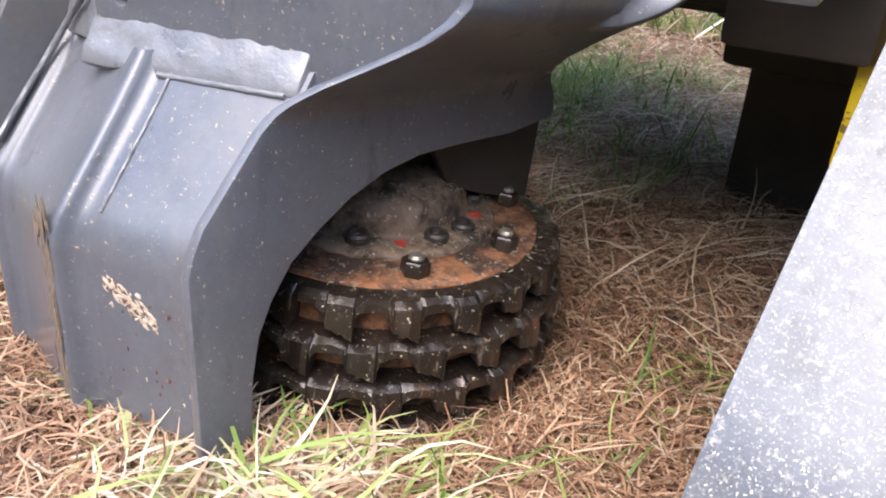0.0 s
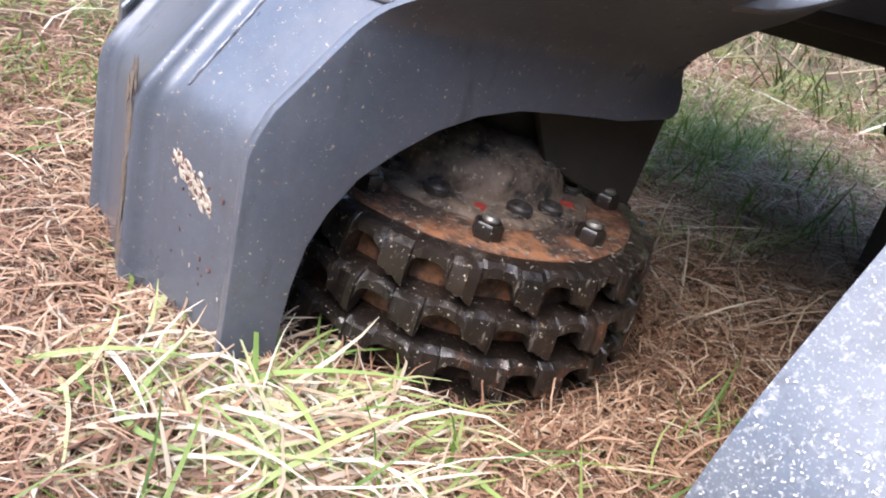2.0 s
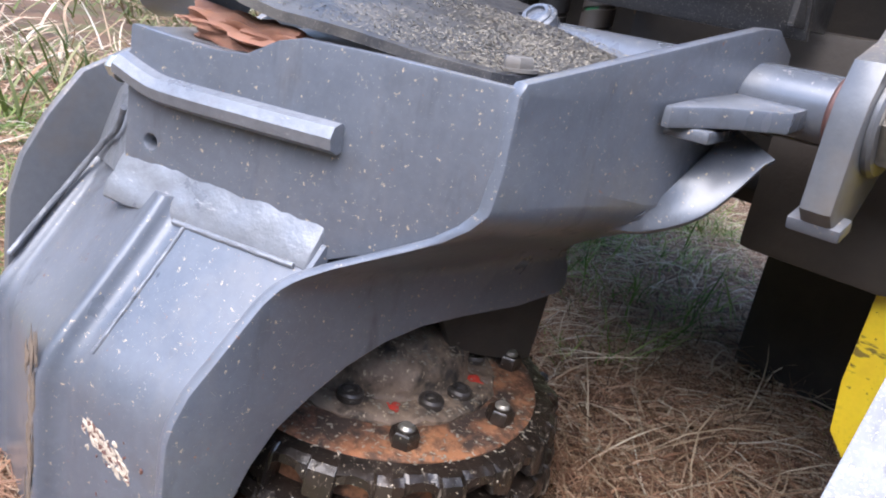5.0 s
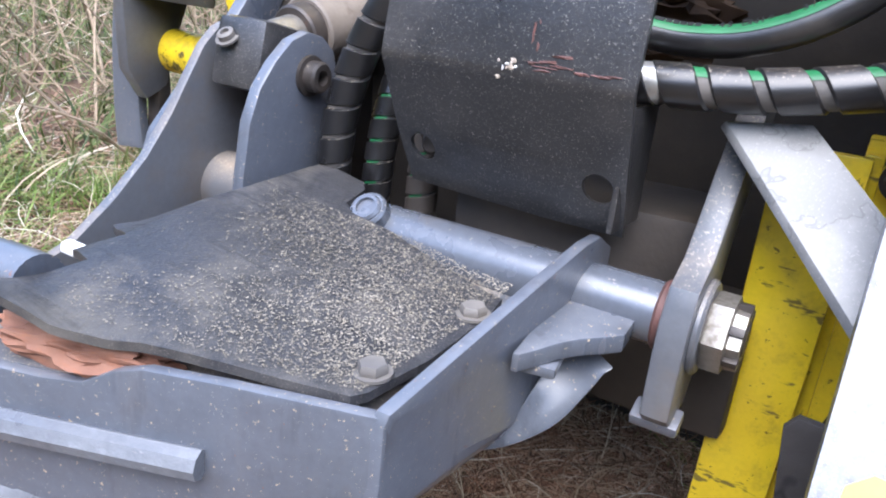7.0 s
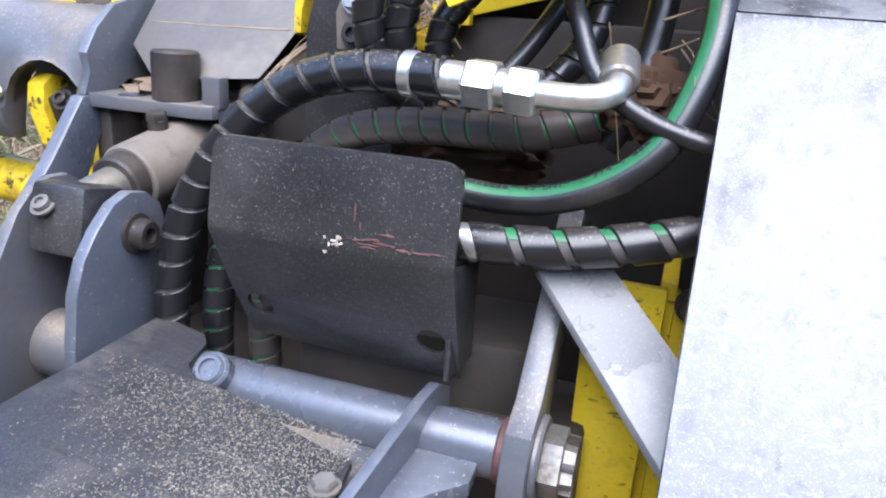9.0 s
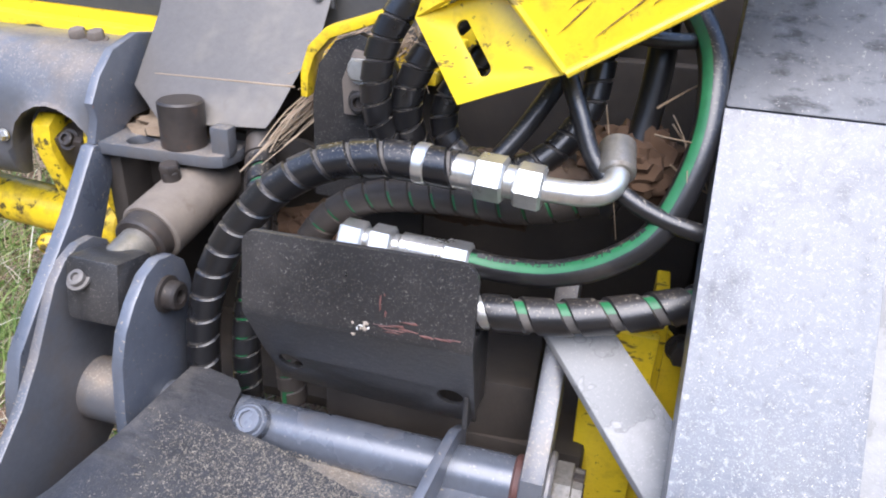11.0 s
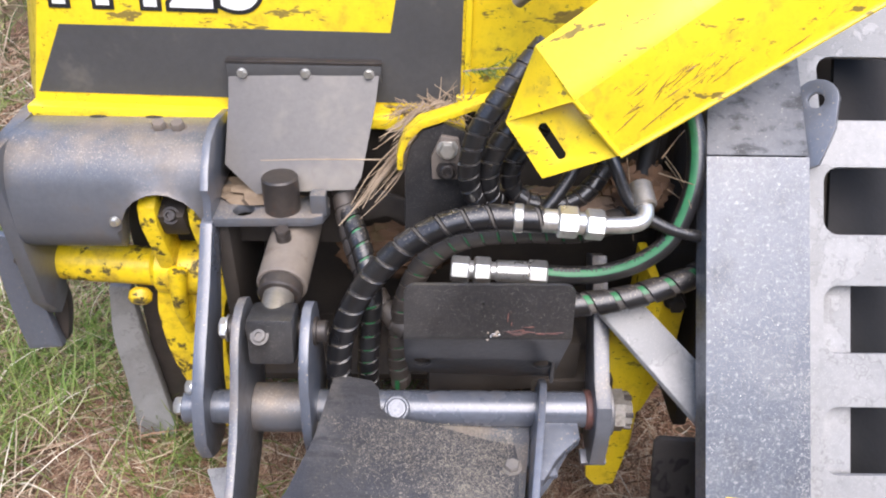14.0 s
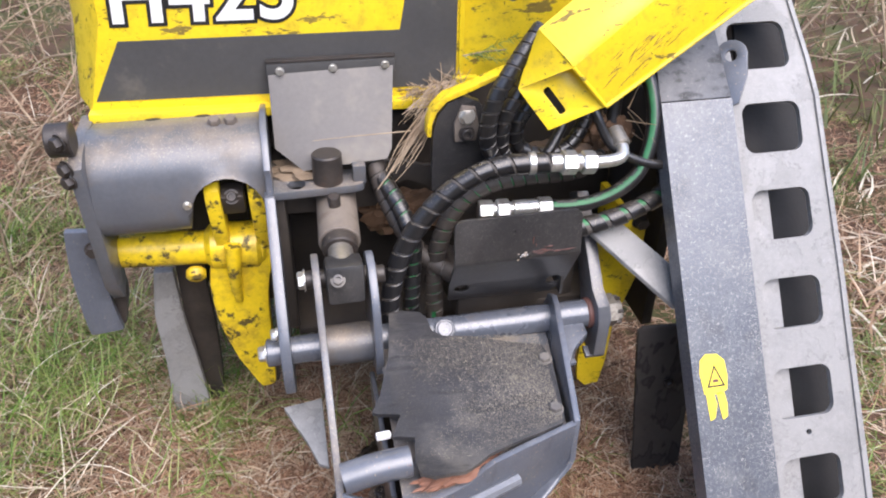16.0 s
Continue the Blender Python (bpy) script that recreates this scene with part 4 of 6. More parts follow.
def make_mat():
    out = [(-0.12, 0.052), (-0.1, 0.06), (-0.05, 0.056), (-0.036, 0.04), (-0.03, -0.005), (-0.01, -0.022), (0.05, -0.03), (0.13, -0.048), (0.213, -0.062), (0.218, -0.1), (0.21, -0.2), (0.198, -0.27), (0.19, -0.283), (0.1, -0.312), (0.02, -0.342),
           (-0.005, -0.36), (-0.04, -0.385), (-0.1, -0.4), (-0.125, -0.385), (-0.128, -0.345), (-0.12, -0.29), (-0.162, -0.277), (-0.138, -0.232), (-0.193, -0.206), (-0.172, -0.168), (-0.14, -0.08)]
    cuts = [((0, y), (0, 1)) for y in np.arange(-0.39, 0.05, 0.03)] + [((x, 0), (1, 0)) for x in np.arange(-0.18, 0.21, 0.03)]
    ob = new("rubber_mat", mesh_from(flat(out, 0.009, Matrix.Identity(4), (), 0, cuts, lambda v: Vector((v.x, v.y, mat_height(v.x, v.y) + v.z))), "rubber_mat", rubber))
    tagged(ob, "black rubber mat littered with sawdust, bolted onto the grey arm", "rubber mat")
    for x, y in ((0.205, -0.108), (0.186, -0.247)):
        z = mat_height(x, y) + 0.008
        part("bolt", hex_bolt((x, y, z), (-0.05, -0.05, 1), 0.024, 0.009), flap_steel, ob, "sawdust-covered hexagon bolt")
    part("pale_clip", box((0.03, 0.014, 0.012), pose(-0.178, -0.262, mat_height(-0.16, -0.262) - 0.002, 0, 8, 10), 0.003), decal_white, ob, "white plastic clip")
    rng = random.Random(5)
    b = bmesh.new()
    for _ in range(22000):
        x, y = rng.uniform(-0.13, 0.21), rng.uniform(-0.35, -0.03)
        thin = smoothstep(-0.12, 0.1, x + 0.35 * (y + 0.12)) + 0.5 * noise.noise(Vector((x * 9, y * 9, 4)))
        if x > 0.2 + 0.1 * (y + 0.2) or y < -0.34 + 0.34 * x or thin < rng.random() * 1.1:
            continue
        a, s, w = rng.uniform(0, 6.3), rng.uniform(0.0006, 0.0015), rng.uniform(0.0003, 0.0006)
        z = mat_height(x, y) + 0.0098
        c, d = math.cos(a), math.sin(a)
        b.faces.new([b.verts.new((x + c * p - d * q, y + d * p + c * q, z + rng.uniform(0, 0.001))) for p, q in ((-s, -w), (s, -w), (s, w), (-s, w))])
    dust = new("sawdust", mesh_from(b, "sawdust", sawdust_mat, 0))
    tagged(dust, "pale sawdust chips strewn over the rubber mat", "sawdust", kind="stuff")
    chunk = blob(pose(-0.05, -0.35, 0.556, 0, 3, 19), (0.085, 0.022, 0.016), 0.3, 3, 4, 4)
    tagged(new("wood_chunk", mesh_from(chunk, "wood_chunk", wood_raw)), "torn reddish wood piece jammed under the rubber mat", "wood")


make_mat()

# ---- pivot brackets, cylinder ----
def make_brackets():
    right = thing("pivot_bracket", (0.38, 0.03, 0.5), "grey steel bracket holding the pivot tube end with a castle nut", "bracket")
    o = [(-0.03, 0.6), (-0.032, 0.57), (-0.03, 0.5), (-0.012, 0.484), (0.04, 0.488), (0.075, 0.53), (0.09, 0.58), (0.13, 0.66), (0.24, 0.8), (0.19, 0.83), (0.1, 0.735), (0.03, 0.655), (-0.015, 0.635)]
    part("plate", flat(o, 0.03, Matrix.Translation((0.362, 0, 0)) @ YZ, (), 0.005), grey_dusty, right)
    part("weld_bead", rod((0.35, 0.03, 0.585), (0.366, 0.03, 0.585), 0.0375, 40), scuff_red, right, "rusty ring at the tube end")
    part("washer", rod((0.39, 0.03, 0.585), (0.4, 0.03, 0.585), 0.05, 32), grey_dusty, right)
    nut = part("castle_nut", turned([(0.018, 0), (0.039, 0), (0.041, 0.003), (0.041, 0.022), (0.035, 0.024), (0.034, 0.036), (0.018, 0.036), (0.018, 0)], along((0.4, 0.03, 0.585), (0.5, 0.03, 0.585))[0], 6), dull_zinc, right, "pale zinc hexagon nut")
    # Dark boxes on the uncut crown stand in for its shaded slots.
    for k in range(6):
        a = radians(60 * k + 30)
        part("slot", box((0.014, 0.012, 0.009), pose(0.43, 0.03 + 0.03 * math.cos(a), 0.585 + 0.03 * math.sin(a), 60 * k + 30, 0, 0), 0.001), dark_steel, nut)
    part("pin_end", rod((0.4, 0.03, 0.585), (0.438, 0.03, 0.585), 0.02), dark_steel, nut)
    part("foot", box((0.05, 0.03, 0.014), pose(0.375, 0.0, 0.486, 20, 0, 0)), grey_paint, right)
    left = thing("pivot_bracket", (-0.36, 0.05, 0.5), "grey steel hanger plate on the pivot pin, dusty", "bracket")
    o = [(-0.035, 0.6), (-0.045, 0.56), (-0.03, 0.51), (0.01, 0.485), (0.06, 0.49), (0.1, 0.53), (0.115, 0.6), (0.16, 0.7), (0.25, 0.86), (0.25, 0.885), (0.2, 0.885), (0.13, 0.8), (0.05, 0.72), (-0.015, 0.65)]
    part("plate", flat(o, 0.024, Matrix.Translation((-0.368, 0, 0)) @ YZ, (), 0.005), grey_paint, left)
    part("pin", rod((-0.4, 0.03, 0.585), (-0.27, 0.03, 0.585), 0.032), steel_tube, left)
    part("pin_bolt", hex_bolt((-0.4, 0.03, 0.585), (-1, 0, 0), 0.03, 0.016), bright_steel, left)
    part("pin_bolt", hex_bolt((-0.37, 0.02, 0.645), (-1, 0, 0), 0.022, 0.012), bright_steel, left)
    cyl = thing("hydraulic_cylinder", (-0.215, 0.06, 0.76), "dusty hydraulic cylinder between grey clevis plates", "cylinder")
    part("barrel", rod((-0.214, 0.13, 0.795), (-0.2, 0.42, 0.845), 0.047), dirty_cylinder, cyl)
    part("gland", rod((-0.215, 0.105, 0.79), (-0.214, 0.14, 0.797), 0.04), dark_steel, cyl)
    part("rod", rod((-0.216, 0.05, 0.78), (-0.215, 0.12, 0.793), 0.028), dull_zinc, cyl)
    eye = part("rod_eye", box((0.082, 0.075, 0.09), pose(-0.214, 0.035, 0.765, -12, 0, 0), 0.012), black_paint, cyl, "black rod eye block")
    part("screw", hex_bolt((-0.23, 0.0, 0.787), (0, -0.6, 0.8), 0.022, 0.008, True, 0.0, True), flap_steel, eye)
    part("clevis_pin", rod((-0.3, 0.058, 0.755), (-0.15, 0.058, 0.755), 0.02), dark_steel, cyl)
    part("pin_head", hex_bolt((-0.298, 0.058, 0.755), (-1, 0, 0), 0.034, 0.014), bright_steel, cyl)
    part("port_stud", rod((-0.214, 0.2, 0.835), (-0.216, 0.197, 0.868), 0.014), dark_steel, cyl)
    part("stud_cap", hex_bolt((-0.216, 0.197, 0.864), (0, -0.1, 1), 0.026, 0.014, False), dark_steel, cyl)


make_brackets()

# ---- dark main frame behind ----
def make_frame():
    fr = thing("main_frame", (0.1, 0.3, 0.5), "grimy steel main frame of the harvester head, near black for its cavity's shade, full of needles", "machine frame")
    # Dark walls close the cavity; its shade is held in their colour.
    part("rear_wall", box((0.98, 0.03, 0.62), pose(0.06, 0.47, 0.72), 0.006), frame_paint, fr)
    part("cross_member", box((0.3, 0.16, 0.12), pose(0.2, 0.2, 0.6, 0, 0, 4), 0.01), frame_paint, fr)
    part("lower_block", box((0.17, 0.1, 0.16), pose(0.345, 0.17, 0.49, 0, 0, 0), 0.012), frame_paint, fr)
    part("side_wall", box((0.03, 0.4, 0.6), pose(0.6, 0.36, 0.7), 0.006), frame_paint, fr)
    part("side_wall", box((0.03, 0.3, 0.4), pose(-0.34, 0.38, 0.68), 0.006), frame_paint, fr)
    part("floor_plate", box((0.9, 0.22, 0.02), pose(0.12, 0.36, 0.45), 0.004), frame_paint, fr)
    # Rear bulk is guessed and sized to shade the ground below.
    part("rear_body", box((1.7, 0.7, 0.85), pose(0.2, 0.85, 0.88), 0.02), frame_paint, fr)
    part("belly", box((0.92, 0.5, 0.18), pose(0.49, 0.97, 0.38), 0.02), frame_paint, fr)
    # Taken down to the ground to deepen the shade under the head.
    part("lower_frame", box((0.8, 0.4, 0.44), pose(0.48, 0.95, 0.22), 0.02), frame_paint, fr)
    part("frame_foot", box((0.12, 0.1, 0.07), pose(0.06, 0.78, 0.41), 0.012), frame_paint, fr)
    arch = [(-0.33, 0.78), (-0.33, 0.9), (-0.05, 0.9), (0.01, 0.88), (0.14, 0.88), (0.14, 0.72), (0.06, 0.76), (0.02, 0.82), (-0.03, 0.845), (-0.08, 0.83), (-0.11, 0.78)]
    part("arched_plate", flat(arch, 0.014, Matrix.Translation((0, 0.31, 0)) @ XZ), frame_paint, fr)
    ear = thing("hose_bracket", (0.08, 0.2, 0.9), "black rounded bracket plate with two bolts on a dusty pad", "bracket")
    o = [(0.01, 0.86), (0.012, 1.0), (0.022, 1.045), (0.045, 1.075), (0.08, 1.088), (0.115, 1.075), (0.132, 1.04), (0.135, 0.86)]
    part("plate", flat(o, 0.016, Matrix.Translation((0, 0.222, 0)) @ XZ), black_paint, ear)
    rim = [(0.008, 1.0), (0.01, 1.03), (0.02, 1.056), (0.042, 1.08), (0.09, 1.098), (0.18, 1.135), (0.185, 1.147), (0.088, 1.111), (0.036, 1.093), (0.011, 1.068), (-0.001, 1.035), (-0.002, 1.0)]
    part("rim", flat(rim, 0.035, Matrix.Translation((0, 0.235, 0)) @ XZ), yellow_worn, ear, "yellow edge guard")
    part("pad", flat([(0.06, 0.985), (0.108, 0.985), (0.115, 1.02), (0.105, 1.065), (0.075, 1.07), (0.058, 1.03)], 0.01, Matrix.Translation((0, 0.206, 0)) @ XZ), dirty_cylinder, ear)
    for at, s in (((0.086, 0.052 + 0.0, 1.046), True), ((0.086, 0.052, 1.005), False)):
        part("bolt", hex_bolt((at[0], 0.197, at[2]), (0, -1, 0.15), 0.026, 0.014, True, 0, not s), bright_steel if s else dark_steel, ear)


make_frame()

# ---- black guard plate ----
def make_guard():
    g = thing("guard_plate", (0.155, 0.03, 0.65), "black bent steel guard plate with two holes, scratched", "guard plate")

    def bend(v):
        x, z = v.x, v.y
        y = -0.02 + 0.012 * smoothstep(0.8, 0.9, z) if z > 0.805 else -0.02 + 0.075 * (0.805 - z) / 0.155
        return Vector((x, y + 0.04 * max(0, 0.16 - x) * smoothstep(0.8, 0.65, z) + v.z, z))

    o = [(0.02, 0.65), (0.015, 0.72), (0.017, 0.88)] + circle(0.037, 0.887, 0.02, 5, 180, -90) + circle(0.275, 0.887, 0.022, 5, 90, -90) + [(0.297, 0.8), (0.29, 0.645), (0.2, 0.645)]
    cuts = [((0, z), (0, 1)) for z in (0.79, 0.798, 0.805, 0.812, 0.82, 0.72)]
    part("plate", flat(o, 0.007, Matrix.Identity(4), [circle(0.046, 0.7, 0.0165), circle(0.262, 0.698, 0.0175)], 0.002, cuts, bend), black_paint, g)
    part("side_flange", box((0.007, 0.075, 0.13), pose(0.285, 0.065, 0.72, 0, 0, -4), 0.002), black_paint, g)
    part("standoff", rod((0.046, 0.05, 0.7), (0.046, 0.2, 0.7), 0.013), dark_steel, g)
    rng = random.Random(7)
    for k in range(26):
        if k < 9:
            x, z, sx, sz, mt = 0.168 + rng.gauss(0, 0.007), 0.812 + rng.gauss(0, 0.006), rng.uniform(0.001, 0.004), rng.uniform(0.001, 0.004), decal_white if k < 3 else scuff_pale
        elif k < 22:
            x, z, sx, sz, mt = rng.uniform(0.18, 0.275), 0.82 + rng.gauss(0, 0.006), rng.uniform(0.003, 0.011), rng.uniform(0.0005, 0.0016), scuff_red
        else:
            x, z, sx, sz, mt = rng.uniform(0.183, 0.195), rng.uniform(0.83, 0.86), 0.0012, rng.uniform(0.004, 0.01), scuff_red
        part("scrape", blob(Matrix.Translation((x, bend(Vector((x, z, 0))).y - 0.0002, z)), (sx, 0.0012, sz), 0.6, 4, k, 2), mt, g, "scraped paint patch")


make_guard()

# ---- hoses ----
def printed(text, pts, start, size, r, angle, parent):
    """Characters one after another along a hose, each lying on its skin."""
    line = smooth_path(pts, 0.004)
    fr = frames_on(line)
    s = start
    cu = bpy.data.curves.new("print", "FONT")
    cu.size, cu.extrude, cu.offset, cu.align_x = size, 0.0001, 0.0003, "CENTER"
    tmp = new("print_curve", cu)
    out = bmesh.new()
    for ch in text:
        k = min(int(s / 0.004), len(fr) - 2)
        p, u, v = fr[k]
        t = (fr[k + 1][0] - p).normalized()
        n = math.cos(radians(angle)) * u + math.sin(radians(angle)) * v
        y = n.cross(t)
        at = p + n * (r + 0.0006)
        m = Matrix(((t.x, y.x, n.x, at.x), (t.y, y.y, n.y, at.y), (t.z, y.z, n.z, at.z), (0, 0, 0, 1)))
        if ch == "=":
            box((size * 0.55, size * 0.5, 0.0004), m @ Matrix.Translation((0, size * 0.3, 0)), 0, out)
        elif ch != " ":
            cu.body = ch
            bpy.context.view_layer.update()
            me = bpy.data.meshes.new_from_object(tmp.evaluated_get(bpy.context.evaluated_depsgraph_get()))
            me.transform(m)
            out.from_mesh(me)
            bpy.data.meshes.remove(me)
        s += size * 0.72
    bpy.data.objects.remove(tmp)
    part("print", out, decal_black, parent, "black printed characters", 0)


def hose(label, pts, r, pitch=0.0, strip=None, wrap=hose_wrap, fittings=(), group="hydraulic hoses", cover=0.9):
    """A hydraulic hose, with its spiral guard, printed strip and fittings (start point, end point, radius, sides)."""
    h = thing("hydraulic_hose", pts[0], label, "hose", group)
    part("hose_body", tube(pts, r, 18, 0.008), hose_under if pitch else hose_rubber, h)
    if pitch:
        part("spiral_guard", helix(pts, r + 0.0005, pitch, cover), wrap, h, "black spiral guard")
    if strip:
        part("printed_strip", tube(pts, r + 0.0007, 48, 0.008, strip), hose_green, h, "green printed strip")
    for a, b, fr, sides in fittings:
        m, d = along(a, b)
        e = min(0.003, d * 0.2)
        fr *= 1.12 if sides == 6 else 1.0
        part("fitting", turned([(0, 0), (fr - e, 0), (fr, e), (fr, d - e), (fr - e, d), (0, d)], m, sides), bright_steel, h, "bright steel hose fitting")
    return h


hose("thick black hose in a spiral guard, arched over the black plate",
     [(-0.115, 0.075, 0.56), (-0.112, 0.075, 0.65), (-0.1, 0.075, 0.73), (-0.065, 0.078, 0.82), (0.0, 0.082, 0.905), (0.07, 0.086, 0.955), (0.14, 0.087, 0.975), (0.2, 0.084, 0.978), (0.245, 0.08, 0.977)], 0.0195, 0.04, None, hose_wrap,
     [((0.195, 0.0845, 0.978), (0.213, 0.083, 0.978), 0.0245, 24), ((0.24, 0.08, 0.977), (0.27, 0.078, 0.976), 0.02, 24), ((0.268, 0.078, 0.976), (0.302, 0.076, 0.975), 0.024, 6), ((0.3, 0.076, 0.975), (0.315, 0.075, 0.974), 0.019, 24), ((0.313, 0.075, 0.974), (0.345, 0.074, 0.972), 0.023, 6)])
elbow = thing("pipe_elbow", (0.34, 0.074, 0.972), "bright zinc pipe elbow beyond the hose fitting", "pipe")
part("pipe", tube([(0.34, 0.074, 0.972), (0.385, 0.075, 0.972), (0.408, 0.082, 0.975), (0.418, 0.1, 0.982), (0.416, 0.125, 0.994)], 0.014, 16, 0.006), bright_steel, elbow)
part("collar", rod((0.418, 0.108, 0.986), (0.413, 0.15, 1.006), 0.021), dull_zinc, elbow, "dusty coupling")
GREEN_LINE = [(0.262, 0.095, 0.856), (0.31, 0.095, 0.853), (0.37, 0.092, 0.862), (0.43, 0.093, 0.89), (0.475, 0.105, 0.935), (0.503, 0.14, 1.02), (0.5, 0.19, 1.1), (0.47, 0.24, 1.15)]
green_hose = hose("black hose with a green printed strip and bright fittings", GREEN_LINE, 0.0165, 0, (-14, 26), hose_wrap,
     [((0.095, 0.103, 0.86), (0.128, 0.1, 0.859), 0.021, 6), ((0.126, 0.101, 0.859), (0.136, 0.1, 0.859), 0.016, 20), ((0.135, 0.1, 0.859), (0.165, 0.099, 0.858), 0.0215, 6), ((0.163, 0.099, 0.858), (0.175, 0.099, 0.858), 0.016, 20), ((0.173, 0.099, 0.858), (0.232, 0.097, 0.857), 0.0195, 24), ((0.23, 0.097, 0.857), (0.264, 0.095, 0.856), 0.0205, 6)])
printed("======= -4S DN19 - 3/4 - ===", GREEN_LINE, 0.012, 0.011, 0.0166, 0, green_hose)
hose("black spiral-wrapped hose with green print showing in the gaps",
     [(0.24, 0.06, 0.806), (0.3, 0.064, 0.81), (0.38, 0.072, 0.815), (0.46, 0.088, 0.828), (0.55, 0.12, 0.85), (0.58, 0.18, 0.87)], 0.019, 0.05, (-34, 16), hose_wrap, [((0.27, 0.061, 0.808), (0.3, 0.064, 0.81), 0.021, 24)], cover=0.8)
hose("thin black hose running across the hose bundle", [(0.3, 0.2, 1.14), (0.34, 0.165, 1.09), (0.366, 0.14, 1.045), (0.395, 0.118, 0.99), (0.45, 0.1, 0.955), (0.52, 0.1, 0.935), (0.57, 0.13, 0.93)], 0.0105)
hose("black spiral-wrapped hose beside the bracket", [(0.24, 0.19, 1.24), (0.18, 0.165, 1.17), (0.135, 0.15, 1.1), (0.122, 0.15, 1.03), (0.135, 0.165, 0.97), (0.18, 0.2, 0.92), (0.24, 0.24, 0.9)], 0.0155, 0.026)
hose("black spiral-wrapped hose beside the bracket", [(0.25, 0.2, 1.16), (0.2, 0.175, 1.11), (0.163, 0.165, 1.05), (0.158, 0.17, 0.99), (0.18, 0.2, 0.94), (0.24, 0.24, 0.93)], 0.0155, 0.026)
hose("black hose curling behind the fittings", [(0.3, 0.22, 1.16), (0.24, 0.2, 1.08), (0.2, 0.19, 1.02), (0.205, 0.19, 0.97), (0.25, 0.18, 0.945), (0.32, 0.18, 0.96), (0.37, 0.21, 1.02), (0.38, 0.24, 1.1)], 0.014, 0.024)
hose("plain black hose looping deep in the bundle", [(0.37, 0.25, 1.13), (0.335, 0.215, 1.06), (0.3, 0.185, 1.0), (0.265, 0.16, 0.955), (0.24, 0.15, 0.93)], 0.012)
hose("dusty plain hose rising behind the thin hose", [(0.44, 0.27, 1.2), (0.445, 0.24, 1.1), (0.44, 0.22, 1.02), (0.425, 0.2, 0.95), (0.4, 0.19, 0.9)], 0.017, 0, None, hose_wrap)
hose("thin black hose crossing under the yellow cover", [(0.33, 0.2, 1.12), (0.4, 0.17, 1.125), (0.45, 0.18, 1.12), (0.5, 0.23, 1.115)], 0.009)
hose("dusty spiral-wrapped hose low behind the guard plate", [(-0.115, 0.3, 0.93), (-0.1, 0.25, 0.86), (-0.075, 0.2, 0.8), (-0.035, 0.15, 0.74), (0.02, 0.11, 0.705), (0.07, 0.1, 0.67)], 0.019, 0.03, None, hose_wrap_dusty)
hose("dusty spiral-wrapped hose bending behind the fittings", [(0.0, 0.12, 0.56), (0.0, 0.12, 0.66), (0.01, 0.125, 0.76), (0.05, 0.135, 0.85), (0.12, 0.14, 0.9), (0.22, 0.14, 0.915), (0.32, 0.135, 0.92), (0.4, 0.15, 0.94)], 0.018, 0.028, (-30, 30), hose_wrap_dusty)
hose("black spiral-wrapped hose hanging to the motor", [(-0.06, 0.1, 0.54), (-0.06, 0.1, 0.62), (-0.055, 0.105, 0.7), (-0.05, 0.13, 0.78), (-0.07, 0.19, 0.84), (-0.1, 0.26, 0.88)], 0.017, 0.028, (-30, 30))

# ---- long slotted beam ----
O, U, V, W = Vector((0.518, -0.62, 0)), Vector((1, 0, 0)), Vector((0.0, 0.587, 0.809)).normalized(), Vector((0, -0.809, 0.587)).normalized()
BEAM = Matrix((( U.x, V.x, W.x, O.x), (U.y, V.y, W.y, O.y), (U.z, V.z, W.z, O.z), (0, 0, 0, 1)))


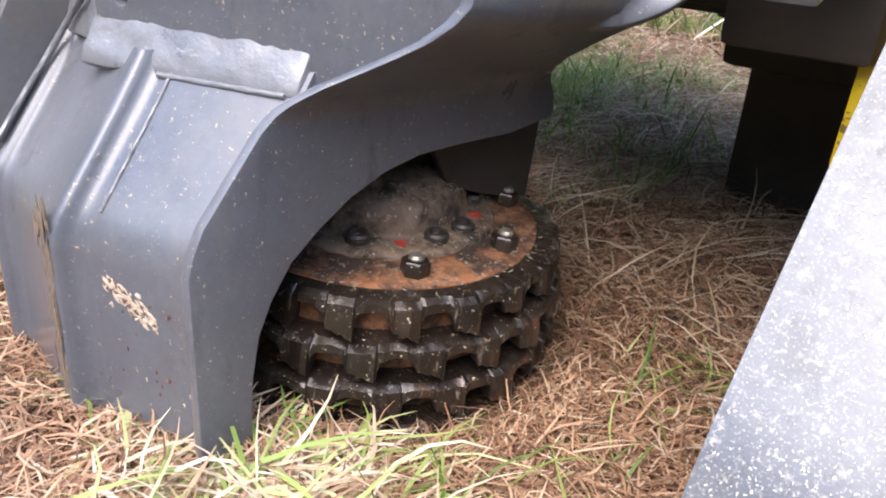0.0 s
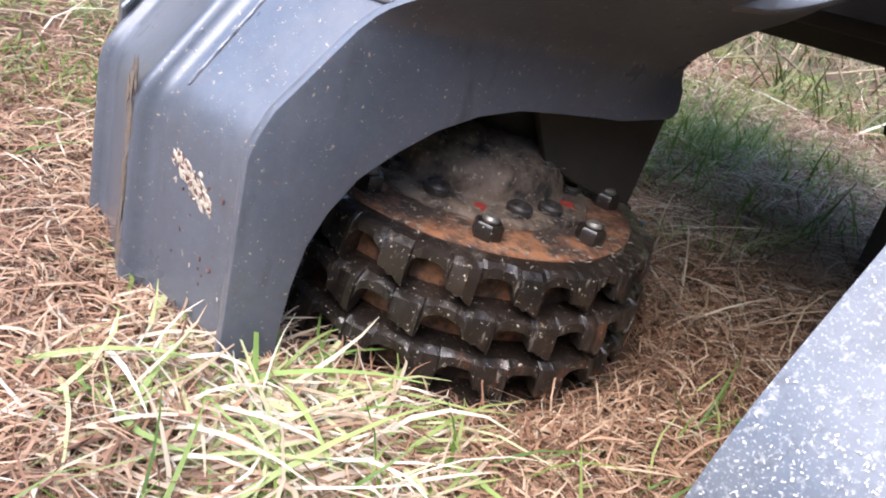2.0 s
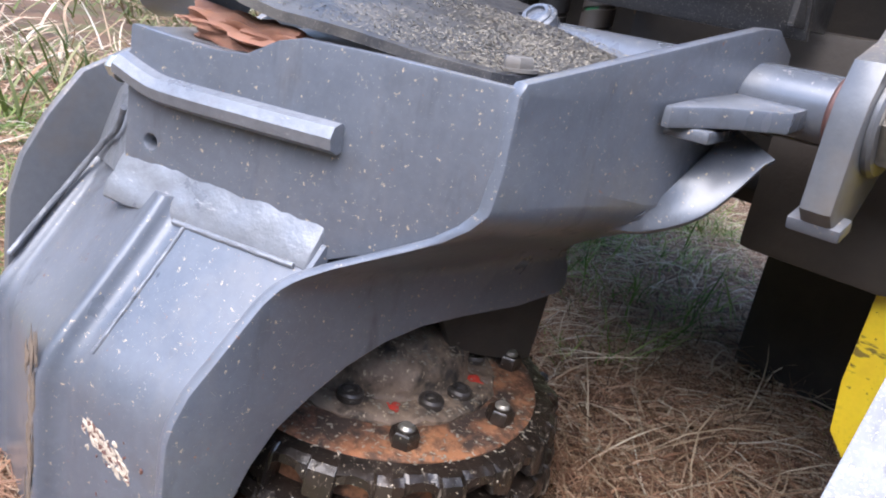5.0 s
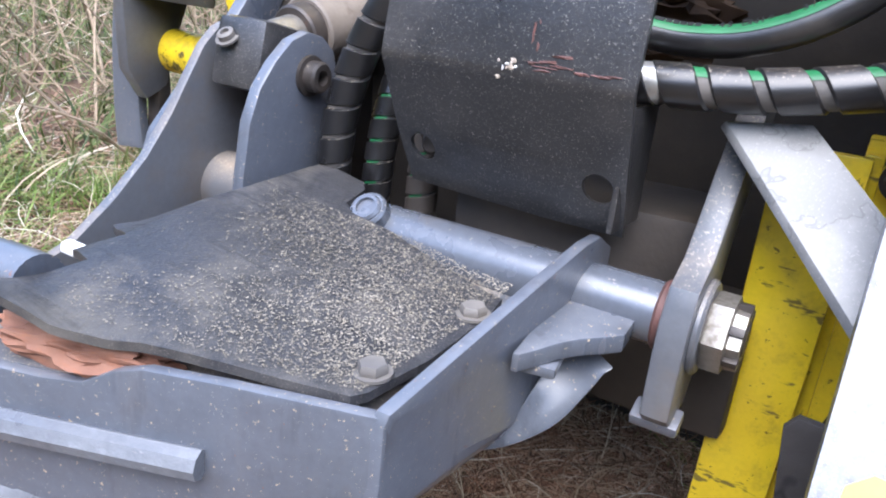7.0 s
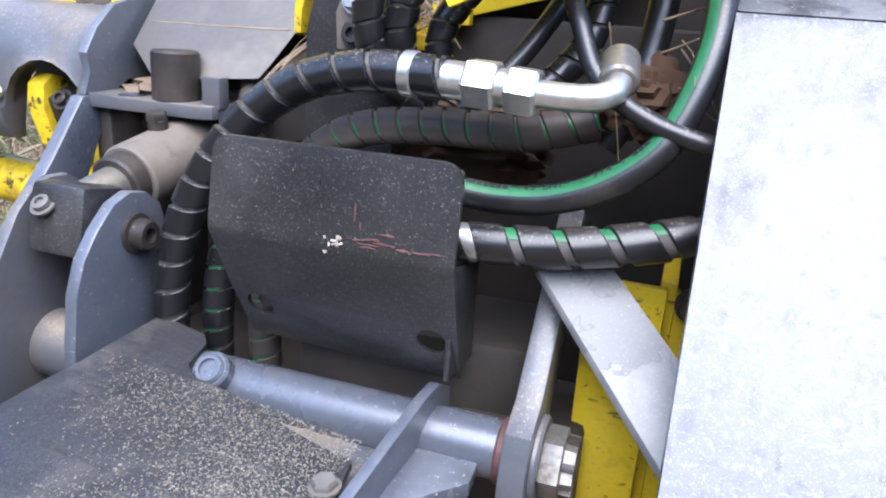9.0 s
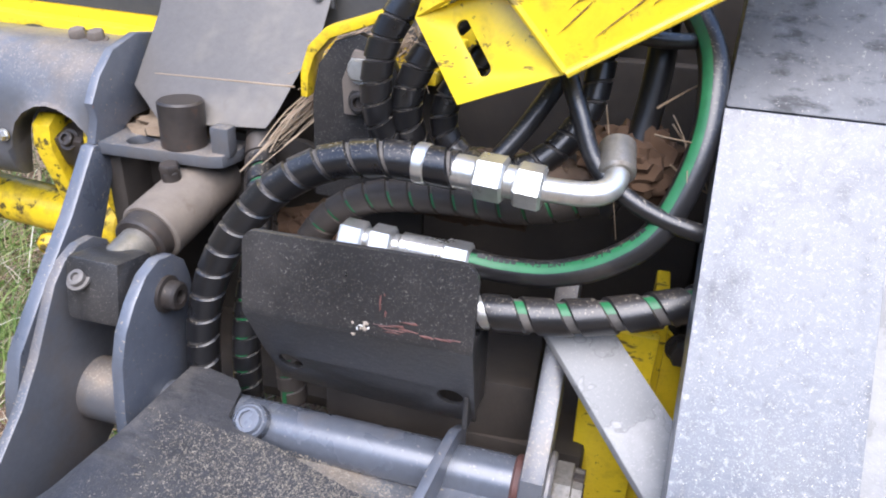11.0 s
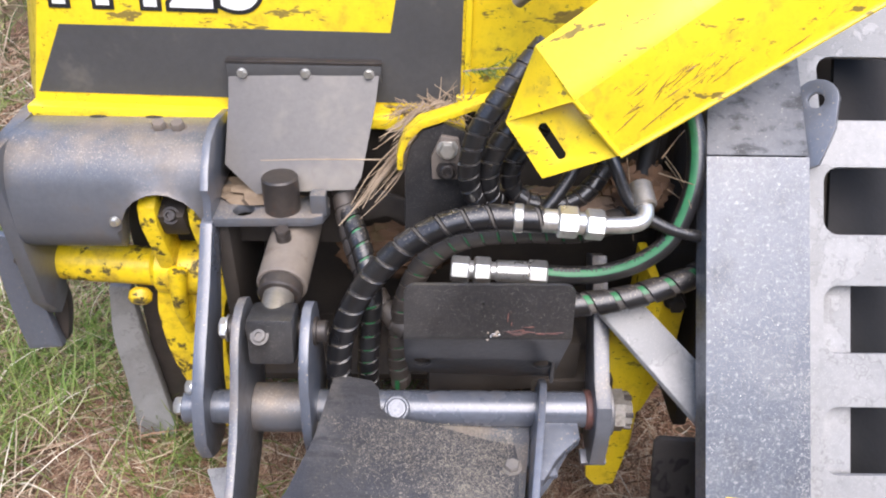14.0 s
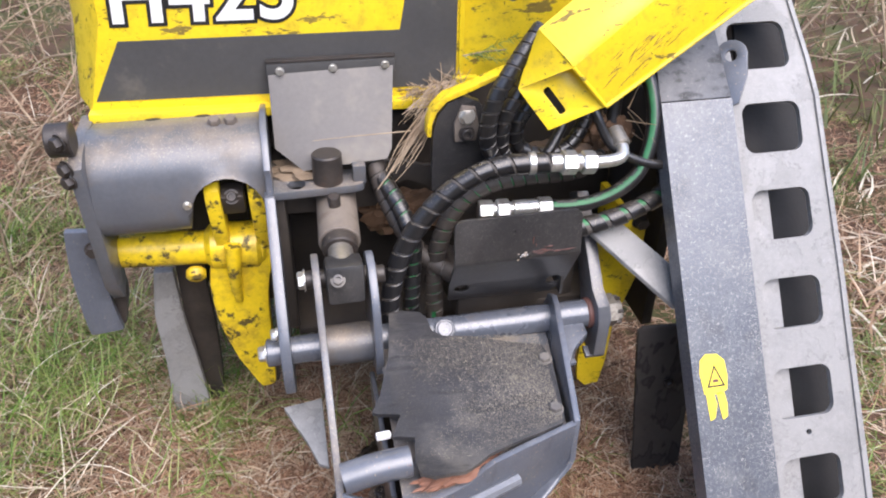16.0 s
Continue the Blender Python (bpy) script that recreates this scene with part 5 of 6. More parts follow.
def make_beam():
    beam = thing("slotted_beam", BEAM, "long grey steel beam with a row of slots, dusted with sawdust", "steel beam")
    lean = math.tan(radians(9))

    def bend(v):
        over = max(0.0, v.y - 1.31)
        if v.y > 0.37:
            return Vector((v.x, v.y, v.z - over * lean))
        turn = min((0.37 - v.y) / 0.1, 1.0) * radians(18)
        rest = max(0.0, 0.27 - v.y)
        radius = 0.1 / radians(18)
        y = 0.37 - (radius + v.z) * math.sin(turn) - rest * math.cos(turn)
        return Vector((v.x, y, (radius + v.z) * math.cos(turn) - radius - rest * math.sin(turn)))

    cuts = [((0, s), (0, 1)) for s in (0.27, 0.29, 0.31, 0.33, 0.35, 0.37, 1.30, 1.31, 1.32)]
    o = [(0.0, -0.08), (0.178, -0.08), (0.172, 1.312), (0.0, 1.312)]
    part("box_section", flat(o, -0.05, BEAM, (), 0.006, cuts, bend), beam_paint, beam, "", 12)
    part("upper_section", flat([(0.0, 1.314), (0.172, 1.314), (0.16, 1.62), (0.02, 1.62)], -0.05, BEAM, (), 0.004, (), bend), beam_grime, beam, "upper bend blackened by grime")
    holes = [rounded(0.214, s - 0.112, 0.362, s + 0.004, 0.026) for s in (1.496, 1.297, 1.094, 0.887, 0.678, 0.47, 0.265, 0.06)]
    o2 = [(0.16, -0.08), (0.425, -0.08), (0.425, 0.3), (0.418, 0.9), (0.405, 1.4), (0.385, 1.64), (0.16, 1.64)]
    holes.append(circle(0.29, 0.53, 0.007, 10))
    part("slotted_plate", flat(o2, -0.014, BEAM @ Matrix.Translation((0, 0, -0.036)), holes, 0.003, cuts, bend), slot_paint, beam, "worn pale plate with rounded slots", 12)
    part("rim", flat([(0.418, -0.08), (0.43, -0.08), (0.43, 0.3), (0.424, 0.9), (0.411, 1.4), (0.39, 1.64), (0.38, 1.64), (0.4, 1.4), (0.412, 0.9)], 0.01, BEAM @ Matrix.Translation((0, 0, -0.04)), (), 0.003, cuts, bend), slot_paint, beam)
    part("back_flange", flat([(0.17, -0.08), (0.275, -0.08), (0.275, 1.12), (0.17, 1.12)], -0.008, BEAM @ Matrix.Translation((0, 0, -0.062)), (), 0.002), slot_paint, beam)
    part("slot_backing", flat([(0.24, -0.08), (0.46, -0.08), (0.44, 1.6), (0.3, 1.6)], -0.012, BEAM @ Matrix.Translation((0, 0, -0.16)), (), 0.002), slot_shade, beam, "black sheet standing in for the shade inside the slots")
    b = tube([BEAM @ bend(Vector((0.182 - 0.004 * k, -0.05 + 0.15 * k, -0.03))) for k in range(10)], 0.009, 10, 0.008)
    for v in b.verts:
        v.co += 0.003 * noise.noise_vector(v.co * 60) + 0.0015 * noise.noise_vector(v.co * 160)
    part("weld_bead", b, weld_paint, beam, "rough weld seam full of sawdust")
    lm = BEAM @ Matrix.Translation((0.195, 1.39, -0.02)) @ pose(0, 0, 0, 0, -35, 0)
    part("lug", flat([(-0.03, -0.1), (0.005, -0.09), (0.03, -0.03)] + circle(0.0, 0.02, 0.036, 10, -20, 220) + [(-0.04, -0.02)], 0.014, lm, [circle(0.0, 0.02, 0.013, 12)], 0.003), grey_paint, beam, "grey lifting lug")
    part("sticker", flat([(0.022, 0.715), (0.06, 0.71), (0.078, 0.72), (0.082, 0.75), (0.078, 0.785), (0.062, 0.8), (0.035, 0.803), (0.02, 0.79), (0.016, 0.76), (0.02, 0.735)], 0.0008, BEAM @ Matrix.Translation((0, -0.055, 0.0005)), (), 0), sticker_yellow, beam, "torn yellow warning sticker")
    for k, pts in enumerate(([(0.026, 0.715), (0.045, 0.712), (0.05, 0.69), (0.042, 0.66), (0.03, 0.655), (0.028, 0.68)], [(0.052, 0.715), (0.07, 0.713), (0.074, 0.69), (0.072, 0.66), (0.06, 0.654), (0.055, 0.685)])):
        part("sticker_scrap", flat(pts, 0.0008, BEAM @ Matrix.Translation((0, -0.055, 0.0005)), (), 0), sticker_yellow, beam)
    tri = [(0.03, 0.728), (0.074, 0.728), (0.052, 0.778)]
    part("warning_triangle", flat(tri, 0.0005, BEAM @ Matrix.Translation((0, -0.055, 0.0014)), [[(0.036, 0.732), (0.068, 0.732), (0.052, 0.769)]], 0), decal_black, beam, "thin black warning triangle")
    part("warning_mark", flat([(0.044, 0.738), (0.06, 0.738), (0.058, 0.745), (0.046, 0.745)], 0.0005, BEAM @ Matrix.Translation((0, -0.055, 0.0014)), (), 0), scuff_red, beam)


    rng = random.Random(17)
    b = bmesh.new()
    for _ in range(9000):
        u, v = rng.uniform(0.004, 0.172), rng.triangular(-0.05, 1.25, 0.2)
        if rng.random() < 0.25:
            u = 0.172 - abs(rng.gauss(0, 0.012))
        if noise.noise(Vector((u * 22, v * 22, 2))) + rng.uniform(-0.5, 0.5) < 0.12:
            continue
        p = bend(Vector((u, v, 0.0006)))
        a, ln, w = rng.uniform(0, 6.28), rng.uniform(0.0004, 0.0012), rng.uniform(0.0002, 0.0005)
        c, d = math.cos(a), math.sin(a)
        b.faces.new([b.verts.new(BEAM @ (p + Vector((c * i - d * j, d * i + c * j, rng.uniform(0, 0.0006))))) for i, j in ((-ln, -w), (ln, -w * 0.6), (ln * 0.8, w), (-ln * 0.7, w))])
    tagged(new("wood_chips", mesh_from(b, "wood_chips", chip_mat, 0)), "pale wood chips sprinkled over the grey beam", "wood chips", kind="stuff")


make_beam()

flapm = thing("rubber_flap", (0.55, 0.02, 0.0), "dark cracked rubber flap hanging beside the beam", "rubber flap")
part("sheet", flat([(0.56, -0.05), (0.7, -0.05), (0.66, 0.5), (0.63, 0.53), (0.5, 0.535), (0.49, 0.52)], 0.012, Matrix.Translation((0, 0.012, 0)) @ XZ, (), 0.003, [((0, z), (0, 1)) for z in (0.1, 0.2, 0.3, 0.4)], lambda v: Vector((v.x, v.y, v.z + 0.004 * math.sin(v.y * 11 + v.x * 12)))), cracked_rubber, flapm)
part("stud", rod((0.6, 0.002, 0.34), (0.6, -0.018, 0.34), 0.009), dark_steel, flapm)

a, b2, c2, d2 = Vector((0.362, 0.088, 0.782)), Vector((0.44, 0.108, 0.79)), Vector((0.61, -0.04, 0.665)), Vector((0.535, -0.06, 0.643))
strip = new("flat_bar", mesh_from(sheet([[a, b2], [a.lerp(d2, 0.5), b2.lerp(c2, 0.5)], [d2, c2]], (-0.006, 0.006, -0.008), 0.002), "flat_bar", slot_paint))
tagged(strip, "flat grey steel bar propped between hose and beam, dusty", "steel bar")

# ---- yellow lower leg ----
leg = thing("lower_knife", (0.45, 0.2, 0.2), "yellow painted steel knife leg with black smears", "knife")
part("blade", flat([(0.41, 0.76), (0.412, 0.5), (0.408, 0.3), (0.415, 0.24), (0.44, 0.21), (0.48, 0.215), (0.492, 0.3), (0.497, 0.5), (0.5, 0.76)], 0.016, Matrix.Translation((0, 0.165, 0)) @ XZ, (), 0.004), yellow_paint, leg)
part("web", flat([(0.18, 0.76), (0.18, 0.3), (0.22, 0.23), (0.3, 0.3), (0.34, 0.76)], 0.02, Matrix.Translation((0.49, 0, 0)) @ YZ, (), 0.004), yellow_paint, leg)
part("side_flange", flat([(0.5, 0.76), (0.56, 0.7), (0.56, 0.56), (0.52, 0.42), (0.5, 0.4)], 0.014, Matrix.Translation((0, 0.2, 0)) @ XZ, (), 0.003), yellow_paint, leg)
part("bolt", hex_bolt((0.53, 0.17, 0.74), (0, -1, 0), 0.03, 0.02), dark_steel, leg)

# ---- yellow boom cover ----
def make_bonnet():
    bon = thing("yellow_cover", (0.35, 0.1, 1.1), "scratched yellow folded steel cover with a slot over the hoses", "cover")
    tl, bl, br, fd = Vector((0.176, 0.128, 1.13)), Vector((0.238, 0.092, 1.048)), Vector((0.354, 0.08, 1.098)), Vector((0.272, 0.076, 1.19))
    axis = Vector((0.845, 0.13, 0.52)).normalized()

    def quad(p, q, r, s, th, k=1):
        return sheet([[p.lerp(q, i / k) for i in range(k + 1)], [s.lerp(r, i / k) for i in range(k + 1)]], th, 0.002)

    ux, uy = (bl - tl).normalized(), None
    nz = (br - bl).cross(tl - bl).normalized()
    if nz.y > 0:
        nz = -nz
    uy = nz.cross(ux).normalized()
    m = Matrix(((ux.x, uy.x, nz.x, tl.x), (ux.y, uy.y, nz.y, tl.y), (ux.z, uy.z, nz.z, tl.z), (0, 0, 0, 1)))
    loc = [m.inverted() @ p for p in (tl, bl, br, fd)]
    c = (loc[0] + loc[1]) / 2
    far = (loc[2] + loc[3]) / 2
    way = (far - c).normalized()
    mid = c + way * 0.048
    slot = []
    for k in range(16):
        a = 2 * math.pi * k / 16
        s = Vector((math.cos(a) * 0.007 + (0.026 if math.cos(a) > 0 else -0.026), math.sin(a) * 0.008, 0))
        slot.append((mid.x + s.x, mid.y + s.y))
    part("end_panel", flat([(p.x, p.y) for p in loc], -0.005, m, [slot], 0.0015), yellow_paint, bon)
    far_b, far_f = br + axis * 0.62, fd + Vector((0.8, 0.1, 0.59)).normalized() * 0.62
    part("front_panel", quad(fd, br, far_b, far_f, (0.001, 0.006, -0.002), 3), yellow_paint, bon)
    back = Vector((-0.03, 0.035, 0.03))
    t1 = fd + Vector((-0.028, 0.03, 0.03))
    part("ridge", sheet([[fd, fd + Vector((-0.012, 0.006, 0.014)), t1, t1 + back], [far_f, far_f + Vector((-0.012, 0.006, 0.014)), far_f + Vector((-0.028, 0.03, 0.03)), far_f + Vector((-0.028, 0.03, 0.03)) + back]], (0.003, 0.004, -0.004), 0.0015), yellow_paint, bon)
    part("end_gusset", sheet([[tl, fd], [tl + Vector((0.03, 0.06, 0.03)), t1 + back]], (0.003, 0.005, -0.003), 0.0015), yellow_paint, bon)
    run, up_panel = (far_b - br).normalized(), (fd - br).normalized()
    out = run.cross(up_panel).normalized()
    out = -out if out.y > 0 else out
    up_panel = out.cross(run)
    width = (fd - br).dot(up_panel)
    rng = random.Random(31)
    scratches = bmesh.new()
    for k in range(170):
        s, h = rng.choice((rng.uniform(0.03, 0.55), rng.gauss(0.17, 0.07), rng.gauss(0.38, 0.08))), width * (0.55 + rng.gauss(0, 0.18))
        h = min(max(h, 0.004), width - 0.004)
        p = br + run * max(s, 0.02) + up_panel * h + out * 0.001
        ax = (run + up_panel * (0.22 + rng.gauss(0, 0.16))).normalized()
        ay = out.cross(ax)
        m3 = Matrix(((ax.x, ay.x, out.x, p.x), (ax.y, ay.y, out.y, p.y), (ax.z, ay.z, out.z, p.z), (0, 0, 0, 1)))
        join(scratches, blob(m3, (rng.uniform(0.002, 0.022), rng.uniform(0.0003, 0.0011), 0.001), 0.9, 7, k, 2))
    tagged(part("scrape", scratches, scuff_brown, bon, "dark scrapes along the yellow paint"), kind="stuff")
    part("fold_rib", tube([fd.lerp(br, k / 4) + Vector((0, -0.001, 0.0)) for k in range(5)], 0.004, 8, 0.01), yellow_paint, bon)
    part("lip", tube([br.lerp(far_b, k / 4) for k in range(5)], 0.005, 8, 0.02), yellow_paint, bon)
    clev = thing("yellow_clevis", (0.3, 0.3, 1.32), "yellow clevis with a pale pin behind the cover", "clevis")
    part("barrel", rod((0.2, 0.33, 1.3), (0.34, 0.27, 1.38), 0.035), yellow_paint, clev)
    part("ear", flat(circle(0, 0, 0.055, 20), 0.02, pose(0.27, 0.29, 1.36, 70, 0, 25)), yellow_paint, clev)
    part("pin", rod((0.2, 0.3, 1.27), (0.22, 0.27, 1.3), 0.014), bright_steel, clev)


make_bonnet()

# ---- yellow cover with lettering ----
def make_cover():
    cov = thing("engine_cover", (-0.3, 0.45, 1.0), "scuffed yellow side cover with a dark grey band and white number", "cover")
    face = [(-0.732, 1.015), (0.118, 0.99), (0.13, 1.75), (-0.655, 1.75), (-0.672, 1.22)]
    part("face_panel", flat(face, 0.006, Matrix.Translation((0, 0.44, 0)) @ XZ), yellow_paint, cov)
    part("left_facet", sheet([[(-0.732, 0.436, 1.015), (-0.672, 0.436, 1.22), (-0.655, 0.436, 1.75)], [(-0.765, 0.5, 1.03), (-0.745, 0.56, 1.23), (-0.73, 0.56, 1.75)]], (0.004, 0.004, 0), 0.0015), yellow_paint, cov)
    part("left_side", sheet([[(-0.765, 0.5, 1.03), (-0.745, 0.56, 1.23), (-0.73, 0.56, 1.75)], [(-0.79, 0.7, 1.0), (-0.79, 0.72, 1.23), (-0.78, 0.72, 1.75)]], (0.004, 0.004, 0), 0.0015), yellow_paint, cov)
    part("bottom_flange", box((0.86, 0.04, 0.022), pose(-0.306, 0.425, 0.998, 0, 1.7, 0), 0.004), yellow_paint, cov)
    part("right_panel", flat([(0.128, 1.02), (0.42, 1.1), (0.42, 1.75), (0.14, 1.75)], 0.006, Matrix.Translation((0, 0.45, 0)) @ XZ), yellow_paint, cov)
    part("seam", box((0.012, 0.014, 0.75), pose(0.125, 0.435, 1.38), 0.003), yellow_paint, cov)
    part("latch_tab", box((0.06, 0.02, 0.03), pose(0.135, 0.425, 1.03), 0.004), yellow_paint, cov)
    part("top_skin", box((1.2, 0.5, 0.01), pose(-0.16, 0.7, 1.75), 0.002), yellow_paint, cov)
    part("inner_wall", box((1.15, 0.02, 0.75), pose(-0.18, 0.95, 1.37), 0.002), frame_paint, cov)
    band = [(-0.717, 1.04), (0.113, 1.022), (0.118, 1.75), (0.085, 1.75), (-0.022, 1.166), (-0.642, 1.175)]
    part("grey_band", flat(band, 0.001, Matrix.Translation((0, 0.4335, 0)) @ XZ, (), 0), decal_grey, cov, "dark grey decal band")
    fit_to = None
    for name, off, lift, mt in (("number", 0.0, 0.0012, decal_white), ("number_outline", 0.009, 0.0, decal_black)):
        cu = bpy.data.curves.new(name, "FONT")
        cu.body, cu.size, cu.offset, cu.extrude, cu.space_character = "H425", 0.19, 0.0045 + off, 0.0003, 1.1
        tmp = new(name + "_curve", cu)
        bpy.context.view_layer.update()
        me = bpy.data.meshes.new_from_object(tmp.evaluated_get(bpy.context.evaluated_depsgraph_get()))
        bpy.data.objects.remove(tmp)
        if fit_to is None:
            xs, ys = [v.co.x for v in me.vertices], [v.co.y for v in me.vertices]
            fit_to = Matrix.Diagonal((0.382 / (max(xs) - min(xs)), 0.125 / (max(ys) - min(ys)), 1, 1)) @ Matrix.Translation((-min(xs), -min(ys), 0))
        slant = Matrix(((1, 0.08, 0, 0), (-0.02, 1, 0, 0), (0, 0, 1, 0), (0, 0, 0, 1)))
        me.transform(cov.matrix_basis.inverted() @ pose(-0.643, 0.4325 - lift, 1.212, 90, 0, 0) @ slant @ fit_to)
        me.materials.clear()
        me.materials.append(mt)
        ob = new(name, me)
        ob.parent = cov
        tagged(ob, "white number on a black outline" if lift else "")


make_cover()

# ---- grey flap, shelf and housing ----
def make_upper():
    fl = thing("steel_flap", (-0.19, 0.35, 0.9), "dusty grey sheet steel flap under a bolted clamp strip", "flap")
    rows = [[(-0.332, 0.418, 1.108), (-0.19, 0.416, 1.108), (-0.042, 0.414, 1.106)], [(-0.333, 0.385, 1.05), (-0.19, 0.382, 1.05), (-0.05, 0.38, 1.045)], [(-0.334, 0.3, 0.955), (-0.19, 0.28, 0.945), (-0.072, 0.262, 0.95)], [(-0.275, 0.272, 0.905), (-0.19, 0.262, 0.918), (-0.085, 0.25, 0.93)]]
    part("sheet", sheet(rows, (0, 0.006, 0.003), 0.0015), flap_steel, fl)
    part("clamp_strip", box((0.294, 0.008, 0.036), pose(-0.187, 0.41, 1.094, 0, 0.4, 0), 0.002), decal_grey, fl)
    part("top_edge", box((0.296, 0.02, 0.006), pose(-0.187, 0.415, 1.115, 0, 0.4, 0), 0.002), dark_steel, fl)
    for x in (-0.305, -0.184, -0.063):
        part("bolt", hex_bolt((x, 0.407, 1.094), (0, -1, 0.1), 0.014, 0.007), bright_steel, fl)
    sh = thing("shelf_bracket", (-0.25, 0.26, 0.88), "grey steel shelf bracket heaped with sawdust and a round stub", "bracket")
    part("plate", flat([(-0.36, 0.212), (-0.165, 0.218), (-0.145, 0.225), (-0.135, 0.262), (-0.15, 0.36), (-0.36, 0.36)], 0.02, Matrix.Translation((0, 0, 0.868)), [circle(-0.295, 0.245, 0.02, 14)], 0.004), grey_dusty, sh)
    part("stub", rod((-0.222, 0.25, 0.885), (-0.222, 0.252, 0.957), 0.034), dark_steel, sh, "round dark steel stub")
    part("block", box((0.03, 0.025, 0.045), pose(-0.152, 0.245, 0.905), 0.004), grey_dusty, sh)
    part("dust_mound", blob(pose(-0.27, 0.31, 0.888), (0.08, 0.05, 0.02), 0.3, 3, 1, 3), surface("damp_sawdust", (0.16, 0.115, 0.075), (0.24, 0.18, 0.12), 0.95, 0, 20, 90, 0.8), sh, "heap of brown sawdust")
    hs = thing("knife_housing", (-0.54, 0.3, 0.85), "grey rounded steel housing with dusty top and side opening", "housing")
    prof = [(0.46, 0.985), (0.4, 1.0), (0.34, 1.006), (0.315, 1.004), (0.29, 0.996), (0.27, 0.982), (0.252, 0.96), (0.24, 0.93), (0.233, 0.89), (0.232, 0.84), (0.24, 0.81), (0.26, 0.79)]
    xs = [-0.735, -0.7, -0.6, -0.54, -0.5285, -0.524, -0.512, -0.495, -0.47, -0.449, -0.428, -0.403, -0.386, -0.374, -0.3695, -0.36, -0.35]

    def cut(x):
        t = (x + 0.449) / 0.08
        return 0.84 + 0.085 * math.sqrt(max(0, 1 - t * t)) if abs(t) < 1 else 0.0

    rows = [[(x, y, max(z, cut(x))) for x in xs] for y, z in prof]
    part("shell", sheet(rows, (0, 0.014, 0.0), 0.002), grey_dusty, hs)
    part("back_plate", box((0.38, 0.02, 0.3), pose(-0.54, 0.5, 0.9), 0.003), frame_paint, hs)
    flange = [(0.43, 1.01), (0.34, 1.025), (0.28, 1.012), (0.24, 0.98), (0.215, 0.945), (0.22, 0.92), (0.205, 0.885), (0.26, 0.88), (0.3, 0.9), (0.45, 0.9)]
    part("flange", flat(flange, 0.016, Matrix.Translation((-0.362, 0, 0)) @ YZ, (), 0.004), grey_paint, hs)
    part("end_cap", flat([(0.24, 0.66), (0.225, 0.98), (0.27, 1.0), (0.44, 1.01), (0.44, 0.9), (0.36, 0.72), (0.33, 0.62), (0.28, 0.6)], 0.03, Matrix.Translation((-0.758, 0, 0)) @ YZ, (), 0.006), grey_dusty, hs)
    part("end_boss", rod((-0.79, 0.27, 1.03), (-0.74, 0.27, 1.03), 0.036), dark_steel, hs)
    for z in (0.97, 1.0, 1.06):
        part("end_bolt", hex_bolt((-0.758, 0.235, z - 0.02), (-0.6, -0.7, 0), 0.026, 0.014), dark_steel, hs)
    for x in (-0.46, -0.425):
        part("top_nut", hex_bolt((x, 0.345, 1.004), (0, -0.2, 1), 0.024, 0.014), dirty_cylinder, hs)
    part("small_screw", hex_bolt((-0.535, 0.228, 0.87), (0, -1, 0), 0.014, 0.008), bright_steel, hs)
    # Solid black ovals on the shell stand in for the dark of openings.
    for x in (-0.6, -0.49):
        part("oval_cutout_dark", blob(Matrix.Translation((x, 0.405, 1.0)), (0.02, 0.012, 0.004), 0.05, 1, 0, 2), decal_black, hs)


make_upper()

# ---- delimbing knives ----
def blade_shape(line, widths, thick, m):
    """A curved blade: a centre line in the local plane with its width at each point."""
    L = smooth_path([(x, y, 0) for x, y in line], 0.015)
    up, down = [], []
    for k, p in enumerate(L):
        t = (L[min(k + 1, len(L) - 1)] - L[max(k - 1, 0)]).normalized()
        f = k / (len(L) - 1) * (len(widths) - 1)
        i = min(int(f), len(widths) - 2)
        w = widths[i] + (widths[i + 1] - widths[i]) * (f - i)
        n = Vector((-t.y, t.x, 0))
        up.append((p + n * w / 2).to_2d())
        down.append((p - n * w / 2).to_2d())
    return flat([tuple(p) for p in up] + [tuple(p) for p in reversed(down)], thick, m, (), thick * 0.25)


